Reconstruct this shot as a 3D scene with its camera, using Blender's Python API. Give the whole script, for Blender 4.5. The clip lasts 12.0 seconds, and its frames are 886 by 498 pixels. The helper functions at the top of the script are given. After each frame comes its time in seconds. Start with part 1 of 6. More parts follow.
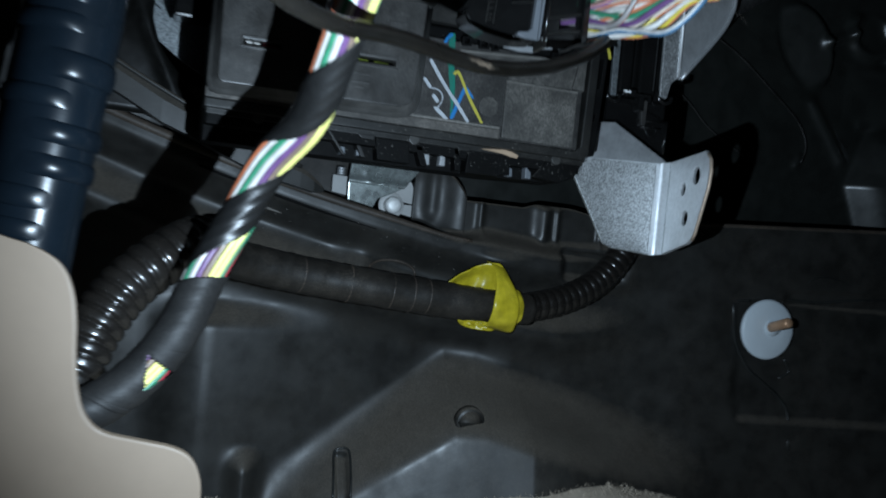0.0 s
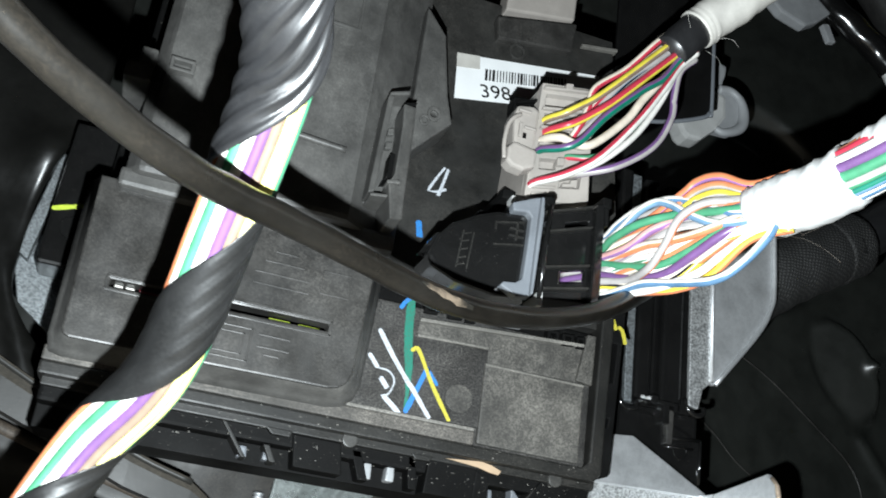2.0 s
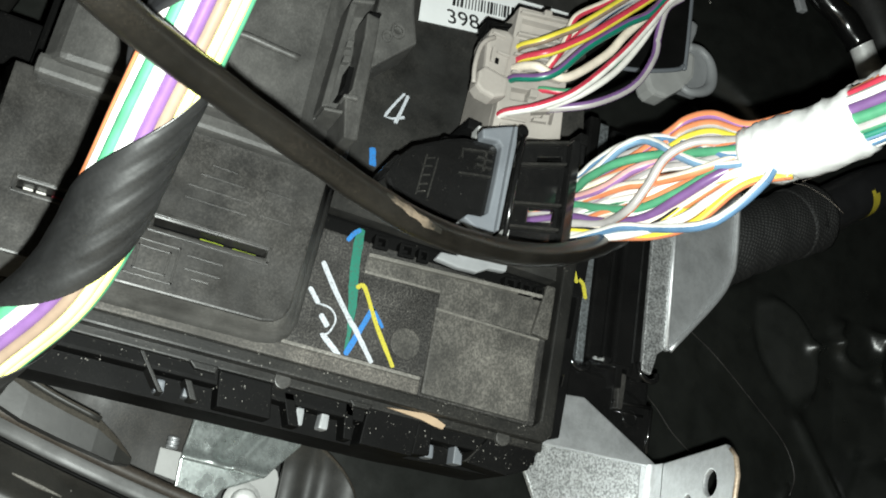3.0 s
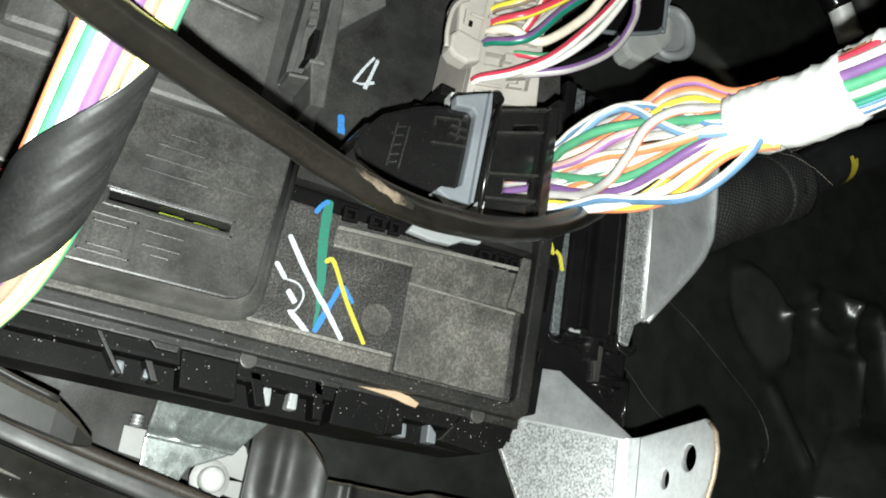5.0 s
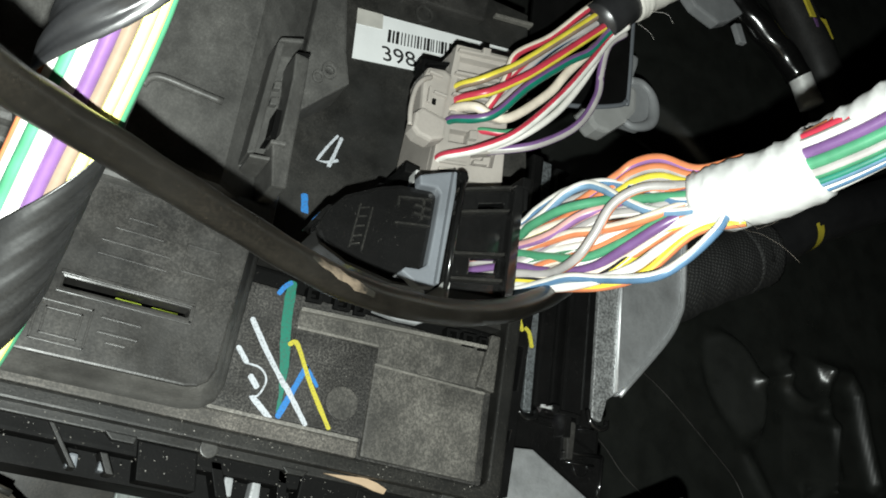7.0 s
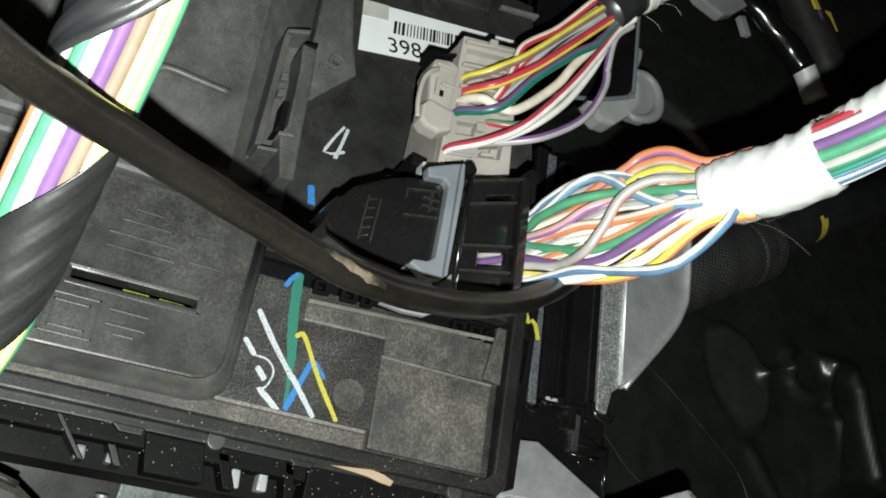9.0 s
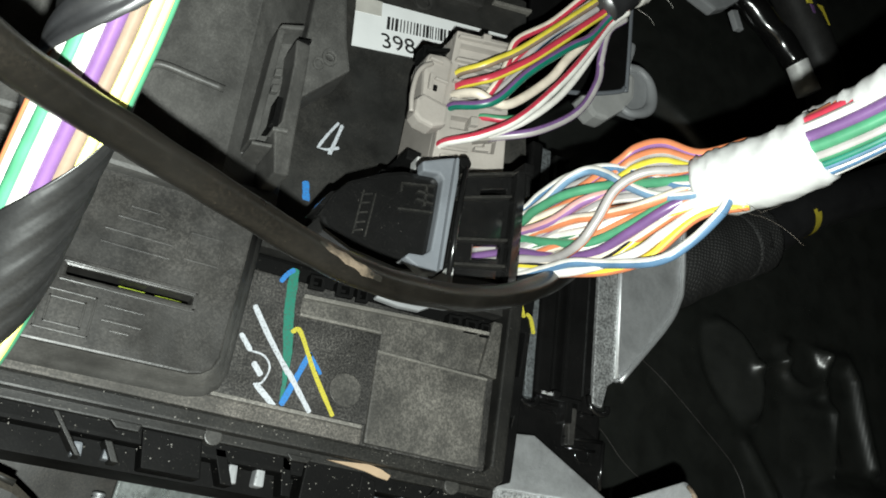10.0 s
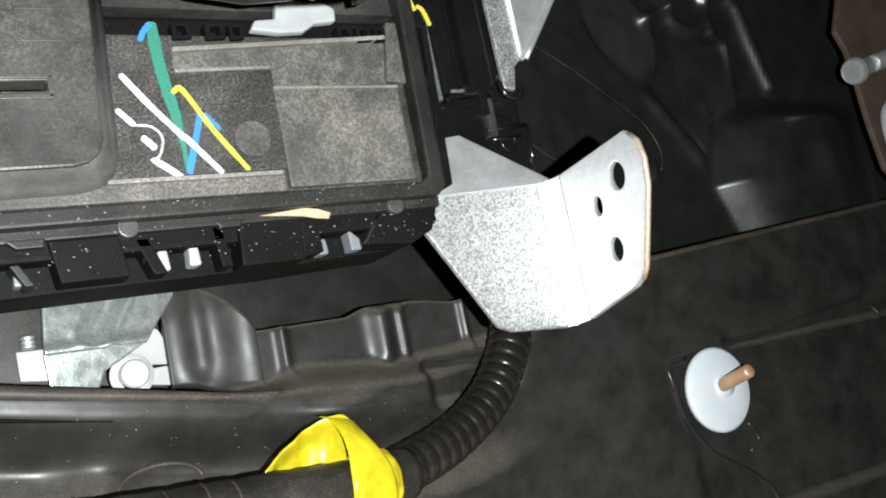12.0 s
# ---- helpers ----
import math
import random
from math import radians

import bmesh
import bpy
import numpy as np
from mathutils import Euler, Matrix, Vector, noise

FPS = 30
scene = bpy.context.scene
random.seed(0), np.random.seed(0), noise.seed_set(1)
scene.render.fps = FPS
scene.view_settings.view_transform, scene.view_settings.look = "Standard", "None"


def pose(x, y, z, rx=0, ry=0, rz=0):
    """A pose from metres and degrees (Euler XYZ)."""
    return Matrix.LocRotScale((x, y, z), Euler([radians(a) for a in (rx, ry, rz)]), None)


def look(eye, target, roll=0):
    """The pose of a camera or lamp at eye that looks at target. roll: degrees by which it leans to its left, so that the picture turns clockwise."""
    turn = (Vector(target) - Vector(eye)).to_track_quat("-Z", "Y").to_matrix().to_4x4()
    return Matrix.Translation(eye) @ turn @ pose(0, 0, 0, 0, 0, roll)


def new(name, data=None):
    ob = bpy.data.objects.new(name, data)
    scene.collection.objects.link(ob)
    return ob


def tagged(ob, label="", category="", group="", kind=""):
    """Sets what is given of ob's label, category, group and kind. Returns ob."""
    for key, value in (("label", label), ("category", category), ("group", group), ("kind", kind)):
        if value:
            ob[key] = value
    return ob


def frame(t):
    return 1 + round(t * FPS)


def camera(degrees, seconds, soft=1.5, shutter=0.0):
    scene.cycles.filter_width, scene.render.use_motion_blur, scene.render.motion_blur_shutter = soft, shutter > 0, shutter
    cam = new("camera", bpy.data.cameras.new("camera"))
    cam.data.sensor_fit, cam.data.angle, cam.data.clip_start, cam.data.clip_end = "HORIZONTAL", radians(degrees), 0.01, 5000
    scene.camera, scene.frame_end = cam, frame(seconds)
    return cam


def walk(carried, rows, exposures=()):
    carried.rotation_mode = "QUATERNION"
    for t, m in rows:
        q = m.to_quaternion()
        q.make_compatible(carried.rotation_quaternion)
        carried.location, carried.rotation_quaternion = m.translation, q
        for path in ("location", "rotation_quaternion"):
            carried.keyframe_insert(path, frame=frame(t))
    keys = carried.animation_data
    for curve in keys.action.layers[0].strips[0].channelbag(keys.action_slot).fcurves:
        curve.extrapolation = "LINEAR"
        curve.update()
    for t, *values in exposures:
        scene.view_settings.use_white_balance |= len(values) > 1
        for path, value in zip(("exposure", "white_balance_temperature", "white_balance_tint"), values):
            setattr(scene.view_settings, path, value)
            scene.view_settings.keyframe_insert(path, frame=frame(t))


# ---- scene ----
cam = camera(49.71, 12.0, soft=1.8, shutter=0.5)
# seconds, place in metres, yaw, pitch and roll in degrees
ROWS = [
    (0, -0.15503, -0.33778, 0.15162, -17.57, 0.63, 6.001),
    (0.5, -0.1237, -0.28409, 0.12635, -15.742, 5.876, 2.704),
    (1, -0.12342, -0.27118, 0.13736, -13.855, 12.51, 5.958),
    (1.5, -0.11814, -0.24906, 0.14621, -15.151, 19.363, 6.43),
    (2, -0.11453, -0.23674, 0.14979, -16.066, 22.347, 8.134),
    (2.5, -0.1116, -0.22322, 0.14943, -20.399, 21.871, 8.1),
    (3, -0.11165, -0.21106, 0.14944, -20.93, 21.188, 10.348),
    (5, -0.10932, -0.20386, 0.15467, -23.085, 19.267, 9.349),
    (5.5, -0.10834, -0.20347, 0.16002, -22.784, 24.1, 9.45),
    (6, -0.10778, -0.2031, 0.16071, -23.196, 23.791, 8.79),
    (6.5, -0.10769, -0.2025, 0.1594, -24.308, 23.498, 7.895),
    (7, -0.10741, -0.20211, 0.15947, -24.173, 23.316, 8.059),
    (9, -0.10897, -0.20096, 0.15934, -24.317, 22.859, 8.131),
    (9.5, -0.10849, -0.20239, 0.15836, -24.523, 22.753, 7.834),
    (10, -0.10885, -0.20109, 0.15838, -24.642, 22.794, 7.518),
    (10.5, -0.10799, -0.20323, 0.15536, -25.316, 21.806, 5.777),
    (11, -0.10733, -0.20218, 0.15279, -26.685, 19.338, 1.958),
    (11.5, -0.09932, -0.18982, 0.14711, -29.755, 11.933, -8.028),
    (12, -0.1066, -0.17747, 0.15341, -31.701, 8.175, -11.607),
]
EXPOSURES = [(0.0, -1.2, 5150, 10), (0.5, 0.37, 5200, 10), (1.0, 0.9, 5400, 14), (1.5, 0.84, 5700, 17), (2.2, 0.24, 6200, 12), (3.0, 0.14, 6500, 10), (4.4, 0.25, 6500, 10), (5.0, 0.48, 6500, 10), (5.35, 0.08, 6500, 10),
             (5.5, 0.0, 6500, 10), (10.5, -0.02, 6500, 10), (11.3, 0.6, 6350, 15), (12.0, 0.88, 6400, 16)]
walk(cam, [(t, pose(x, y, z, 90 + pitch, 0, yaw) @ pose(0, 0, 0, 0, 0, roll)) for t, x, y, z, yaw, pitch, roll in ROWS], EXPOSURES)

# ---- light: the small torch beside the lens, and hardly any daylight under the dashboard ----
world = bpy.data.worlds.new("world")
world.use_nodes = True
world.node_tree.nodes["Background"].inputs[0].default_value = (0.6, 0.75, 1.0, 1)
world.node_tree.nodes["Background"].inputs[1].default_value = 0.006
scene.world = world
torch_data = bpy.data.lights.new("torch", "SPOT")
torch_data.energy, torch_data.shadow_soft_size, torch_data.spot_size, torch_data.spot_blend = 4.85, 0.0012, radians(128), 0.5
torch_data.color = (0.93, 1.0, 0.95)
torch = new("torch", torch_data)
torch.matrix_world = look((-0.1072, -0.2085, 0.1460), (-0.02, 0.05, 0.20))
tagged(torch, "small white torch held beside the camera", "lamp")

# ---- materials ----
def material(name):
    m = bpy.data.materials.new(name)
    m.use_nodes = True
    t = m.node_tree
    return m, t, t.nodes["Principled BSDF"]


def node(t, kind, **inputs):
    n = t.nodes.new(kind)
    for key, value in inputs.items():
        n.inputs[key.replace("_", " ")].default_value = value
    return n


def ramp(t, source, stops):
    r = t.nodes.new("ShaderNodeValToRGB")
    while len(r.color_ramp.elements) < len(stops):
        r.color_ramp.elements.new(0.5)
    for e, (at, colour) in zip(r.color_ramp.elements, stops):
        e.position, e.color = at, (*colour, 1) if len(colour) == 3 else colour
    t.links.new(source, r.inputs[0])
    return r.outputs[0]


def noise_of(t, scale, detail=4.0, rough=0.55, stretch=None):
    c = t.nodes.new("ShaderNodeTexCoord")
    n = node(t, "ShaderNodeTexNoise", Scale=scale, Detail=detail, Roughness=rough)
    if stretch:
        g = t.nodes.new("ShaderNodeMapping")
        g.inputs["Scale"].default_value = stretch
        t.links.new(c.outputs["Object"], g.inputs[0])
        t.links.new(g.outputs[0], n.inputs["Vector"])
    else:
        t.links.new(c.outputs["Object"], n.inputs["Vector"])
    return n.outputs["Fac"]


def mix(t, fac, a, b):
    m = t.nodes.new("ShaderNodeMix")
    m.data_type = "RGBA"
    for socket, v in ((m.inputs[0], fac), (m.inputs[6], a), (m.inputs[7], b)):
        if isinstance(v, bpy.types.NodeSocket):
            t.links.new(v, socket)
        else:
            socket.default_value = v if isinstance(v, float) else (*v, 1)
    return m.outputs[2]


def bump(t, p, height, strength, distance):
    b = node(t, "ShaderNodeBump", Strength=strength, Distance=distance)
    t.links.new(height, b.inputs["Height"])
    t.links.new(b.outputs[0], p.inputs["Normal"])


def maths(t, kind, a, b):
    n = t.nodes.new("ShaderNodeMath")
    n.operation = kind
    for socket, v in zip(n.inputs, (a, b)):
        if isinstance(v, bpy.types.NodeSocket):
            t.links.new(v, socket)
        else:
            socket.default_value = v
    return n.outputs[0]


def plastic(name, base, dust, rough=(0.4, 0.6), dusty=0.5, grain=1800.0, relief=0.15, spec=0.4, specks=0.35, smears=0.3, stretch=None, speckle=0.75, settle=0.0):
    """Moulded plastic: fine grain, soft smears, a film of dust and a few pale specks."""
    m, t, p = material(name)
    film = ramp(t, noise_of(t, 30.0, 4.0, 0.55, stretch), [(0.34, (0.12, 0.12, 0.12)), (0.70, (1, 1, 1))])
    fine = ramp(t, noise_of(t, 2000.0, 4.0, 0.75, stretch), [(0.44, (0, 0, 0)), (0.61, (1, 1, 1))])
    blot = ramp(t, noise_of(t, 190.0, 7.0, 0.7, stretch), [(0.36, (0.35, 0.35, 0.35)), (0.66, (1, 1, 1))])
    fleck = ramp(t, noise_of(t, 2400.0, 2.0, 0.6), [(0.71, (0, 0, 0)), (0.76, (1, 1, 1))])
    load = maths(t, "MULTIPLY", maths(t, "MULTIPLY", film, blot), maths(t, "ADD", maths(t, "MULTIPLY", fine, speckle), 0.18 + 0.5 * (0.75 - speckle)))
    load = maths(t, "ADD", maths(t, "MULTIPLY", load, dusty), maths(t, "MULTIPLY", fleck, specks))
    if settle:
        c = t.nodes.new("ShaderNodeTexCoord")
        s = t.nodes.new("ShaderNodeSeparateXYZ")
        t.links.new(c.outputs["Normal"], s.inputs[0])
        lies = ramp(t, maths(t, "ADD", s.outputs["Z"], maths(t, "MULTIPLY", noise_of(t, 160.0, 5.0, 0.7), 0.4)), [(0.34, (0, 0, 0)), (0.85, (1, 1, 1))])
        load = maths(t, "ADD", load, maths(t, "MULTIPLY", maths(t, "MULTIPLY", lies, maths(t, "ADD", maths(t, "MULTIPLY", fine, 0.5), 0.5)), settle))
    low = 1.0 - smears
    smudge = ramp(t, noise_of(t, 75.0, 5.0, 0.6), [(0.36, (low, low, low)), (0.62, (1, 1, 1))])
    ground = t.nodes.new("ShaderNodeMix")
    ground.data_type, ground.blend_type = "RGBA", "MULTIPLY"
    ground.inputs[0].default_value = 1.0
    ground.inputs[6].default_value = (*base, 1)
    t.links.new(smudge, ground.inputs[7])
    t.links.new(mix(t, load, ground.outputs[2], dust), p.inputs["Base Color"])
    t.links.new(ramp(t, noise_of(t, 90.0, 5.0), [(0.3, (rough[0],) * 3), (0.7, (rough[1],) * 3)]), p.inputs["Roughness"])
    bump(t, p, noise_of(t, grain, 2.0), relief, 0.0002)
    p.inputs["Specular IOR Level"].default_value = spec
    return m


def woven(name, base, pale):
    """Coarse cloth tape: crossing threads about a millimetre apart."""
    m, t, p = material(name)
    c = t.nodes.new("ShaderNodeTexCoord")
    a = node(t, "ShaderNodeTexWave", Scale=260.0, Distortion=4.5)
    b = node(t, "ShaderNodeTexWave", Scale=260.0, Distortion=4.5)
    a.bands_direction, b.bands_direction = "X", "Z"
    for w in (a, b):
        t.links.new(c.outputs["Object"], w.inputs["Vector"])
    weave = maths(t, "MULTIPLY", a.outputs["Fac"], b.outputs["Fac"])
    t.links.new(mix(t, maths(t, "MULTIPLY", weave, noise_of(t, 120.0, 4.0)), base, pale), p.inputs["Base Color"])
    p.inputs["Roughness"].default_value = 0.7
    bump(t, p, weave, 0.6, 0.0005)
    return m


def rubbed(name, base, pale):
    """Rubber worn pale along a streak that dies out at its ends."""
    m, t, p = material(name)
    c = t.nodes.new("ShaderNodeTexCoord")
    s = t.nodes.new("ShaderNodeSeparateXYZ")
    t.links.new(c.outputs["Generated"], s.inputs[0])
    fade = maths(t, "MULTIPLY", maths(t, "MULTIPLY", s.outputs["X"], 4.0), maths(t, "SUBTRACT", 1.0, s.outputs["X"]))
    worn = maths(t, "ADD", maths(t, "MULTIPLY", fade, 0.5), noise_of(t, 420.0, 5.0, 0.7))
    t.links.new(mix(t, ramp(t, worn, [(0.70, (0, 0, 0)), (1.3, (1, 1, 1))]), base, pale), p.inputs["Base Color"])
    p.inputs["Roughness"].default_value = 0.45
    bump(t, p, noise_of(t, 900.0, 3.0), 0.2, 0.0002)
    return m


def marker(name, colour):
    """Chalky marker paint, thin enough to let the plastic through in grains."""
    m, t, p = material(name)
    worn = ramp(t, noise_of(t, 2600.0, 4.0, 0.7), [(0.27, (0, 0, 0)), (0.50, (1, 1, 1))])
    t.links.new(mix(t, worn, (0.05, 0.05, 0.047), colour), p.inputs["Base Color"])
    p.inputs["Roughness"].default_value = 0.6
    return m


def zinc(name, base, scale=330.0, rough=(0.34, 0.55), stain=(0.16, 0.15, 0.13), flake=0.6, metal=0.5):
    """Galvanised sheet: spangle and small pits."""
    m, t, p = material(name)
    c = t.nodes.new("ShaderNodeTexCoord")
    v = node(t, "ShaderNodeTexVoronoi", Scale=scale)
    t.links.new(c.outputs["Object"], v.inputs["Vector"])
    n = noise_of(t, scale * 4.5, 4.0, 0.75)
    pits = ramp(t, n, [(0.40, (1, 1, 1)), (0.58, (0, 0, 0))])
    dark = tuple(k * (1 - flake) for k in base)
    shade = mix(t, pits, base, dark)
    t.links.new(mix(t, ramp(t, noise_of(t, 40.0, 5.0), [(0.55, (0, 0, 0)), (0.8, (0.6, 0.6, 0.6))]), shade, stain), p.inputs["Base Color"])
    t.links.new(ramp(t, v.outputs["Distance"], [(0.0, (rough[0],) * 3), (0.6, (rough[1],) * 3)]), p.inputs["Roughness"])
    p.inputs["Metallic"].default_value = metal
    bump(t, p, n, 0.35, 0.0003)
    return m


def vinyl(name, colour, rough=0.35, wear=0.12):
    """Soft PVC of wires and tape."""
    m, t, p = material(name)
    dark = tuple(k * (1 - 2.2 * wear) for k in colour)
    t.links.new(mix(t, ramp(t, noise_of(t, 260.0, 4.0), [(0.35, (0, 0, 0)), (0.75, (1, 1, 1))]), colour, dark), p.inputs["Base Color"])
    p.inputs["Roughness"].default_value = rough
    bump(t, p, noise_of(t, 900.0, 2.0), 0.06, 0.0002)
    return m


M_BLACK = plastic("black_plastic", (0.004, 0.004, 0.004), (0.16, 0.15, 0.13), (0.5, 0.62), 0.025, spec=0.06, specks=0.5)
M_GLOSS = plastic("glossy_black_plastic", (0.006, 0.006, 0.006), (0.14, 0.13, 0.12), (0.10, 0.22), 0.05, 900.0, 0.06, 0.8, 0.4)
M_BOX = plastic("worn_grey_plastic", (0.025, 0.024, 0.0225), (0.25, 0.235, 0.215), (0.30, 0.56), 0.36, specks=0.1, smears=0.7, speckle=0.6)
M_FACE = plastic("speckled_dark_plastic", (0.013, 0.0125, 0.012), (0.25, 0.235, 0.215), (0.34, 0.58), 0.55, specks=0.3, smears=0.6, speckle=0.95)
M_COVER = plastic("scuffed_cover_plastic", (0.042, 0.041, 0.039), (0.32, 0.31, 0.29), (0.38, 0.56), 0.5, 1500.0, 0.2, 0.4, 0.12, 0.5, (1.0, 1.0, 0.8), 0.3)
M_PAD = plastic("dusty_grey_plastic", (0.024, 0.023, 0.021), (0.36, 0.335, 0.295), (0.5, 0.7), 0.68, 1400.0, 0.35, 0.4, 0.3, 0.55, (1.0, 1.0, 0.9), 0.6)
M_RIM = plastic("dark_rim_plastic", (0.0085, 0.0085, 0.008), (0.26, 0.24, 0.21), (0.36, 0.52), 0.18, spec=0.25, specks=0.75)
M_LEDGE = plastic("dust_covered_ledge", (0.030, 0.028, 0.025), (0.30, 0.27, 0.235), (0.55, 0.75), 0.8, specks=0.3)
M_EDGE = plastic("dusty_edge", (0.10, 0.095, 0.085), (0.42, 0.39, 0.35), (0.5, 0.7), 0.8, specks=0.3)
M_BOARD = plastic("dark_board_plastic", (0.020, 0.020, 0.019), (0.15, 0.14, 0.125), (0.32, 0.55), 0.6, specks=0.2, smears=0.55, speckle=0.5)
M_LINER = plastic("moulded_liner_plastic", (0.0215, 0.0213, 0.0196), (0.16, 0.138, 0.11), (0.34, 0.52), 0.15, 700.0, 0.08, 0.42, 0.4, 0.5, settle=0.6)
M_ARCH = plastic("clean_black_liner", (0.016, 0.017, 0.016), (0.12, 0.12, 0.11), (0.30, 0.46), 0.22, 700.0, 0.06, 0.5, 0.25, 0.5)
M_WALL = plastic("painted_black_panel", (0.017, 0.0185, 0.0165), (0.09, 0.088, 0.078), (0.27, 0.38), 0.16, 500.0, 0.05, 0.75, 0.2, 0.35)
M_SIDE = plastic("black_side_plastic", (0.0055, 0.0055, 0.005), (0.09, 0.08, 0.068), (0.26, 0.4), 0.06, 700.0, 0.06, 0.4, 0.1)
# also colours the bead that paints the lit line on the liner's lip
M_DUST = plastic("brown_dusted_plastic", (0.034, 0.028, 0.023), (0.22, 0.17, 0.125), (0.45, 0.6), 0.7, 700.0, 0.12)
M_RUBBER = plastic("cable_rubber", (0.0068, 0.0062, 0.0052), (0.18, 0.14, 0.10), (0.26, 0.44), 0.06, 1500.0, 0.06, 0.28, 0.18, 0.5)
M_SLEEVE = plastic("dusty_sleeve", (0.013, 0.012, 0.0105), (0.20, 0.17, 0.135), (0.36, 0.6), 0.36, 1500.0, 0.1, smears=0.6)
M_TUBE = plastic("conduit_plastic", (0.011, 0.010, 0.009), (0.17, 0.135, 0.10), (0.18, 0.28), 0.10, 900.0, 0.05, 0.8, 0.3)
M_TAPE = plastic("black_tape", (0.016, 0.016, 0.017), (0.12, 0.12, 0.12), (0.30, 0.40), 0.12, 600.0, 0.06, 1.0, 0.1)
M_DULLTAPE = plastic("dull_black_tape", (0.010, 0.010, 0.010), (0.12, 0.12, 0.115), (0.32, 0.46), 0.10, 500.0, 0.2, 0.55, 0.1)
M_WRAP = plastic("matt_black_wrap", (0.014, 0.014, 0.014), (0.12, 0.11, 0.10), (0.45, 0.65), 0.25, 900.0, 0.3, 0.3, 0.2)
M_CLOTH = woven("cloth_tape", (0.008, 0.008, 0.008), (0.040, 0.040, 0.037))
M_GREY = plastic("grey_connector_plastic", (0.33, 0.30, 0.272), (0.16, 0.14, 0.125), (0.4, 0.55), 0.3, smears=0.2, specks=0.05)
M_LEVER = plastic("blue_grey_lever_plastic", (0.13, 0.14, 0.155), (0.25, 0.25, 0.25), (0.35, 0.5), 0.15, smears=0.2, specks=0.05)
M_TAB = plastic("pale_blue_grey_plastic", (0.28, 0.287, 0.295), (0.3, 0.3, 0.3), (0.35, 0.5), 0.2, smears=0.25, specks=0.05)
M_CLIP = plastic("pale_grey_plastic", (0.42, 0.42, 0.41), (0.25, 0.25, 0.23), (0.4, 0.55), 0.25, smears=0.2, specks=0.05)
M_ZINC = zinc("galvanised_steel", (0.74, 0.75, 0.75), 320.0, (0.36, 0.52), (0.45, 0.44, 0.42), 0.66, 0.8)
M_SMOOTH = zinc("smooth_zinc", (0.62, 0.63, 0.64), 120.0, (0.38, 0.52), (0.35, 0.34, 0.33), 0.12, 0.75)
M_OLDZINC = zinc("dull_zinc", (0.26, 0.28, 0.29), 300.0, (0.4, 0.55), (0.15, 0.15, 0.14), 0.6, 0.7)
M_BOLT = zinc("bright_zinc", (0.85, 0.85, 0.83), 120.0, (0.35, 0.5), (0.5, 0.48, 0.44), 0.1, 0.3)
M_LEG = zinc("greenish_zinc", (0.72, 0.78, 0.76), 200.0, (0.20, 0.32), (0.46, 0.48, 0.46), 0.24, 0.8)
M_RUST = zinc("rusty_edge", (0.46, 0.36, 0.27), 300.0, (0.4, 0.6), (0.3, 0.16, 0.08), 0.3)
M_BRASS = zinc("copper_stud", (0.62, 0.38, 0.22), 500.0, (0.3, 0.45), (0.3, 0.2, 0.12), 0.15)
M_BROWN = plastic("brown_primer_metal", (0.10, 0.07, 0.05), (0.16, 0.12, 0.09), (0.45, 0.6), 0.4)
M_NYLON = plastic("white_nylon", (0.60, 0.65, 0.69), (0.5, 0.5, 0.5), (0.3, 0.45), 0.05, 600.0, 0.03, 0.4, 0.0, 0.06)
M_LABEL = plastic("white_label_paper", (0.78, 0.79, 0.79), (0.55, 0.55, 0.54), (0.45, 0.6), 0.12, 1800.0, 0.05, 0.4, 0.0, 0.08)
M_INK = plastic("black_ink", (0.015, 0.015, 0.015), (0.1, 0.1, 0.1), (0.5, 0.6), 0.1)
M_BEIGE = plastic("beige_trim_plastic", (0.215, 0.165, 0.118), (0.25, 0.21, 0.16), (0.5, 0.6), 0.1, 900.0, 0.06, 0.35, 0.0, 0.05)
M_PIPE = plastic("blue_black_hose", (0.005, 0.008, 0.012), (0.06, 0.06, 0.06), (0.22, 0.3), 0.03, 900.0, 0.05, 0.2, 0.05, 0.2)
M_CARPET = plastic("tan_carpet", (0.48, 0.41, 0.32), (0.34, 0.28, 0.21), (0.9, 1.0), 0.6, 700.0, 1.0)
M_WHITETAPE = vinyl("white_vinyl_tape", (0.52, 0.52, 0.51), 0.42, 0.07)
M_GREYTAPE = vinyl("pale_grey_tape", (0.52, 0.50, 0.46), 0.45, 0.08)
M_YELLOWTAPE = vinyl("yellow_vinyl_tape", (0.52, 0.43, 0.012), 0.3, 0.16)
M_SCUFF = rubbed("rubbed_rubber", (0.010, 0.009, 0.007), (0.12, 0.092, 0.066))
M_WOOD = plastic("tan_flash", (0.36, 0.26, 0.17), (0.3, 0.2, 0.12), (0.6, 0.8), 0.4)
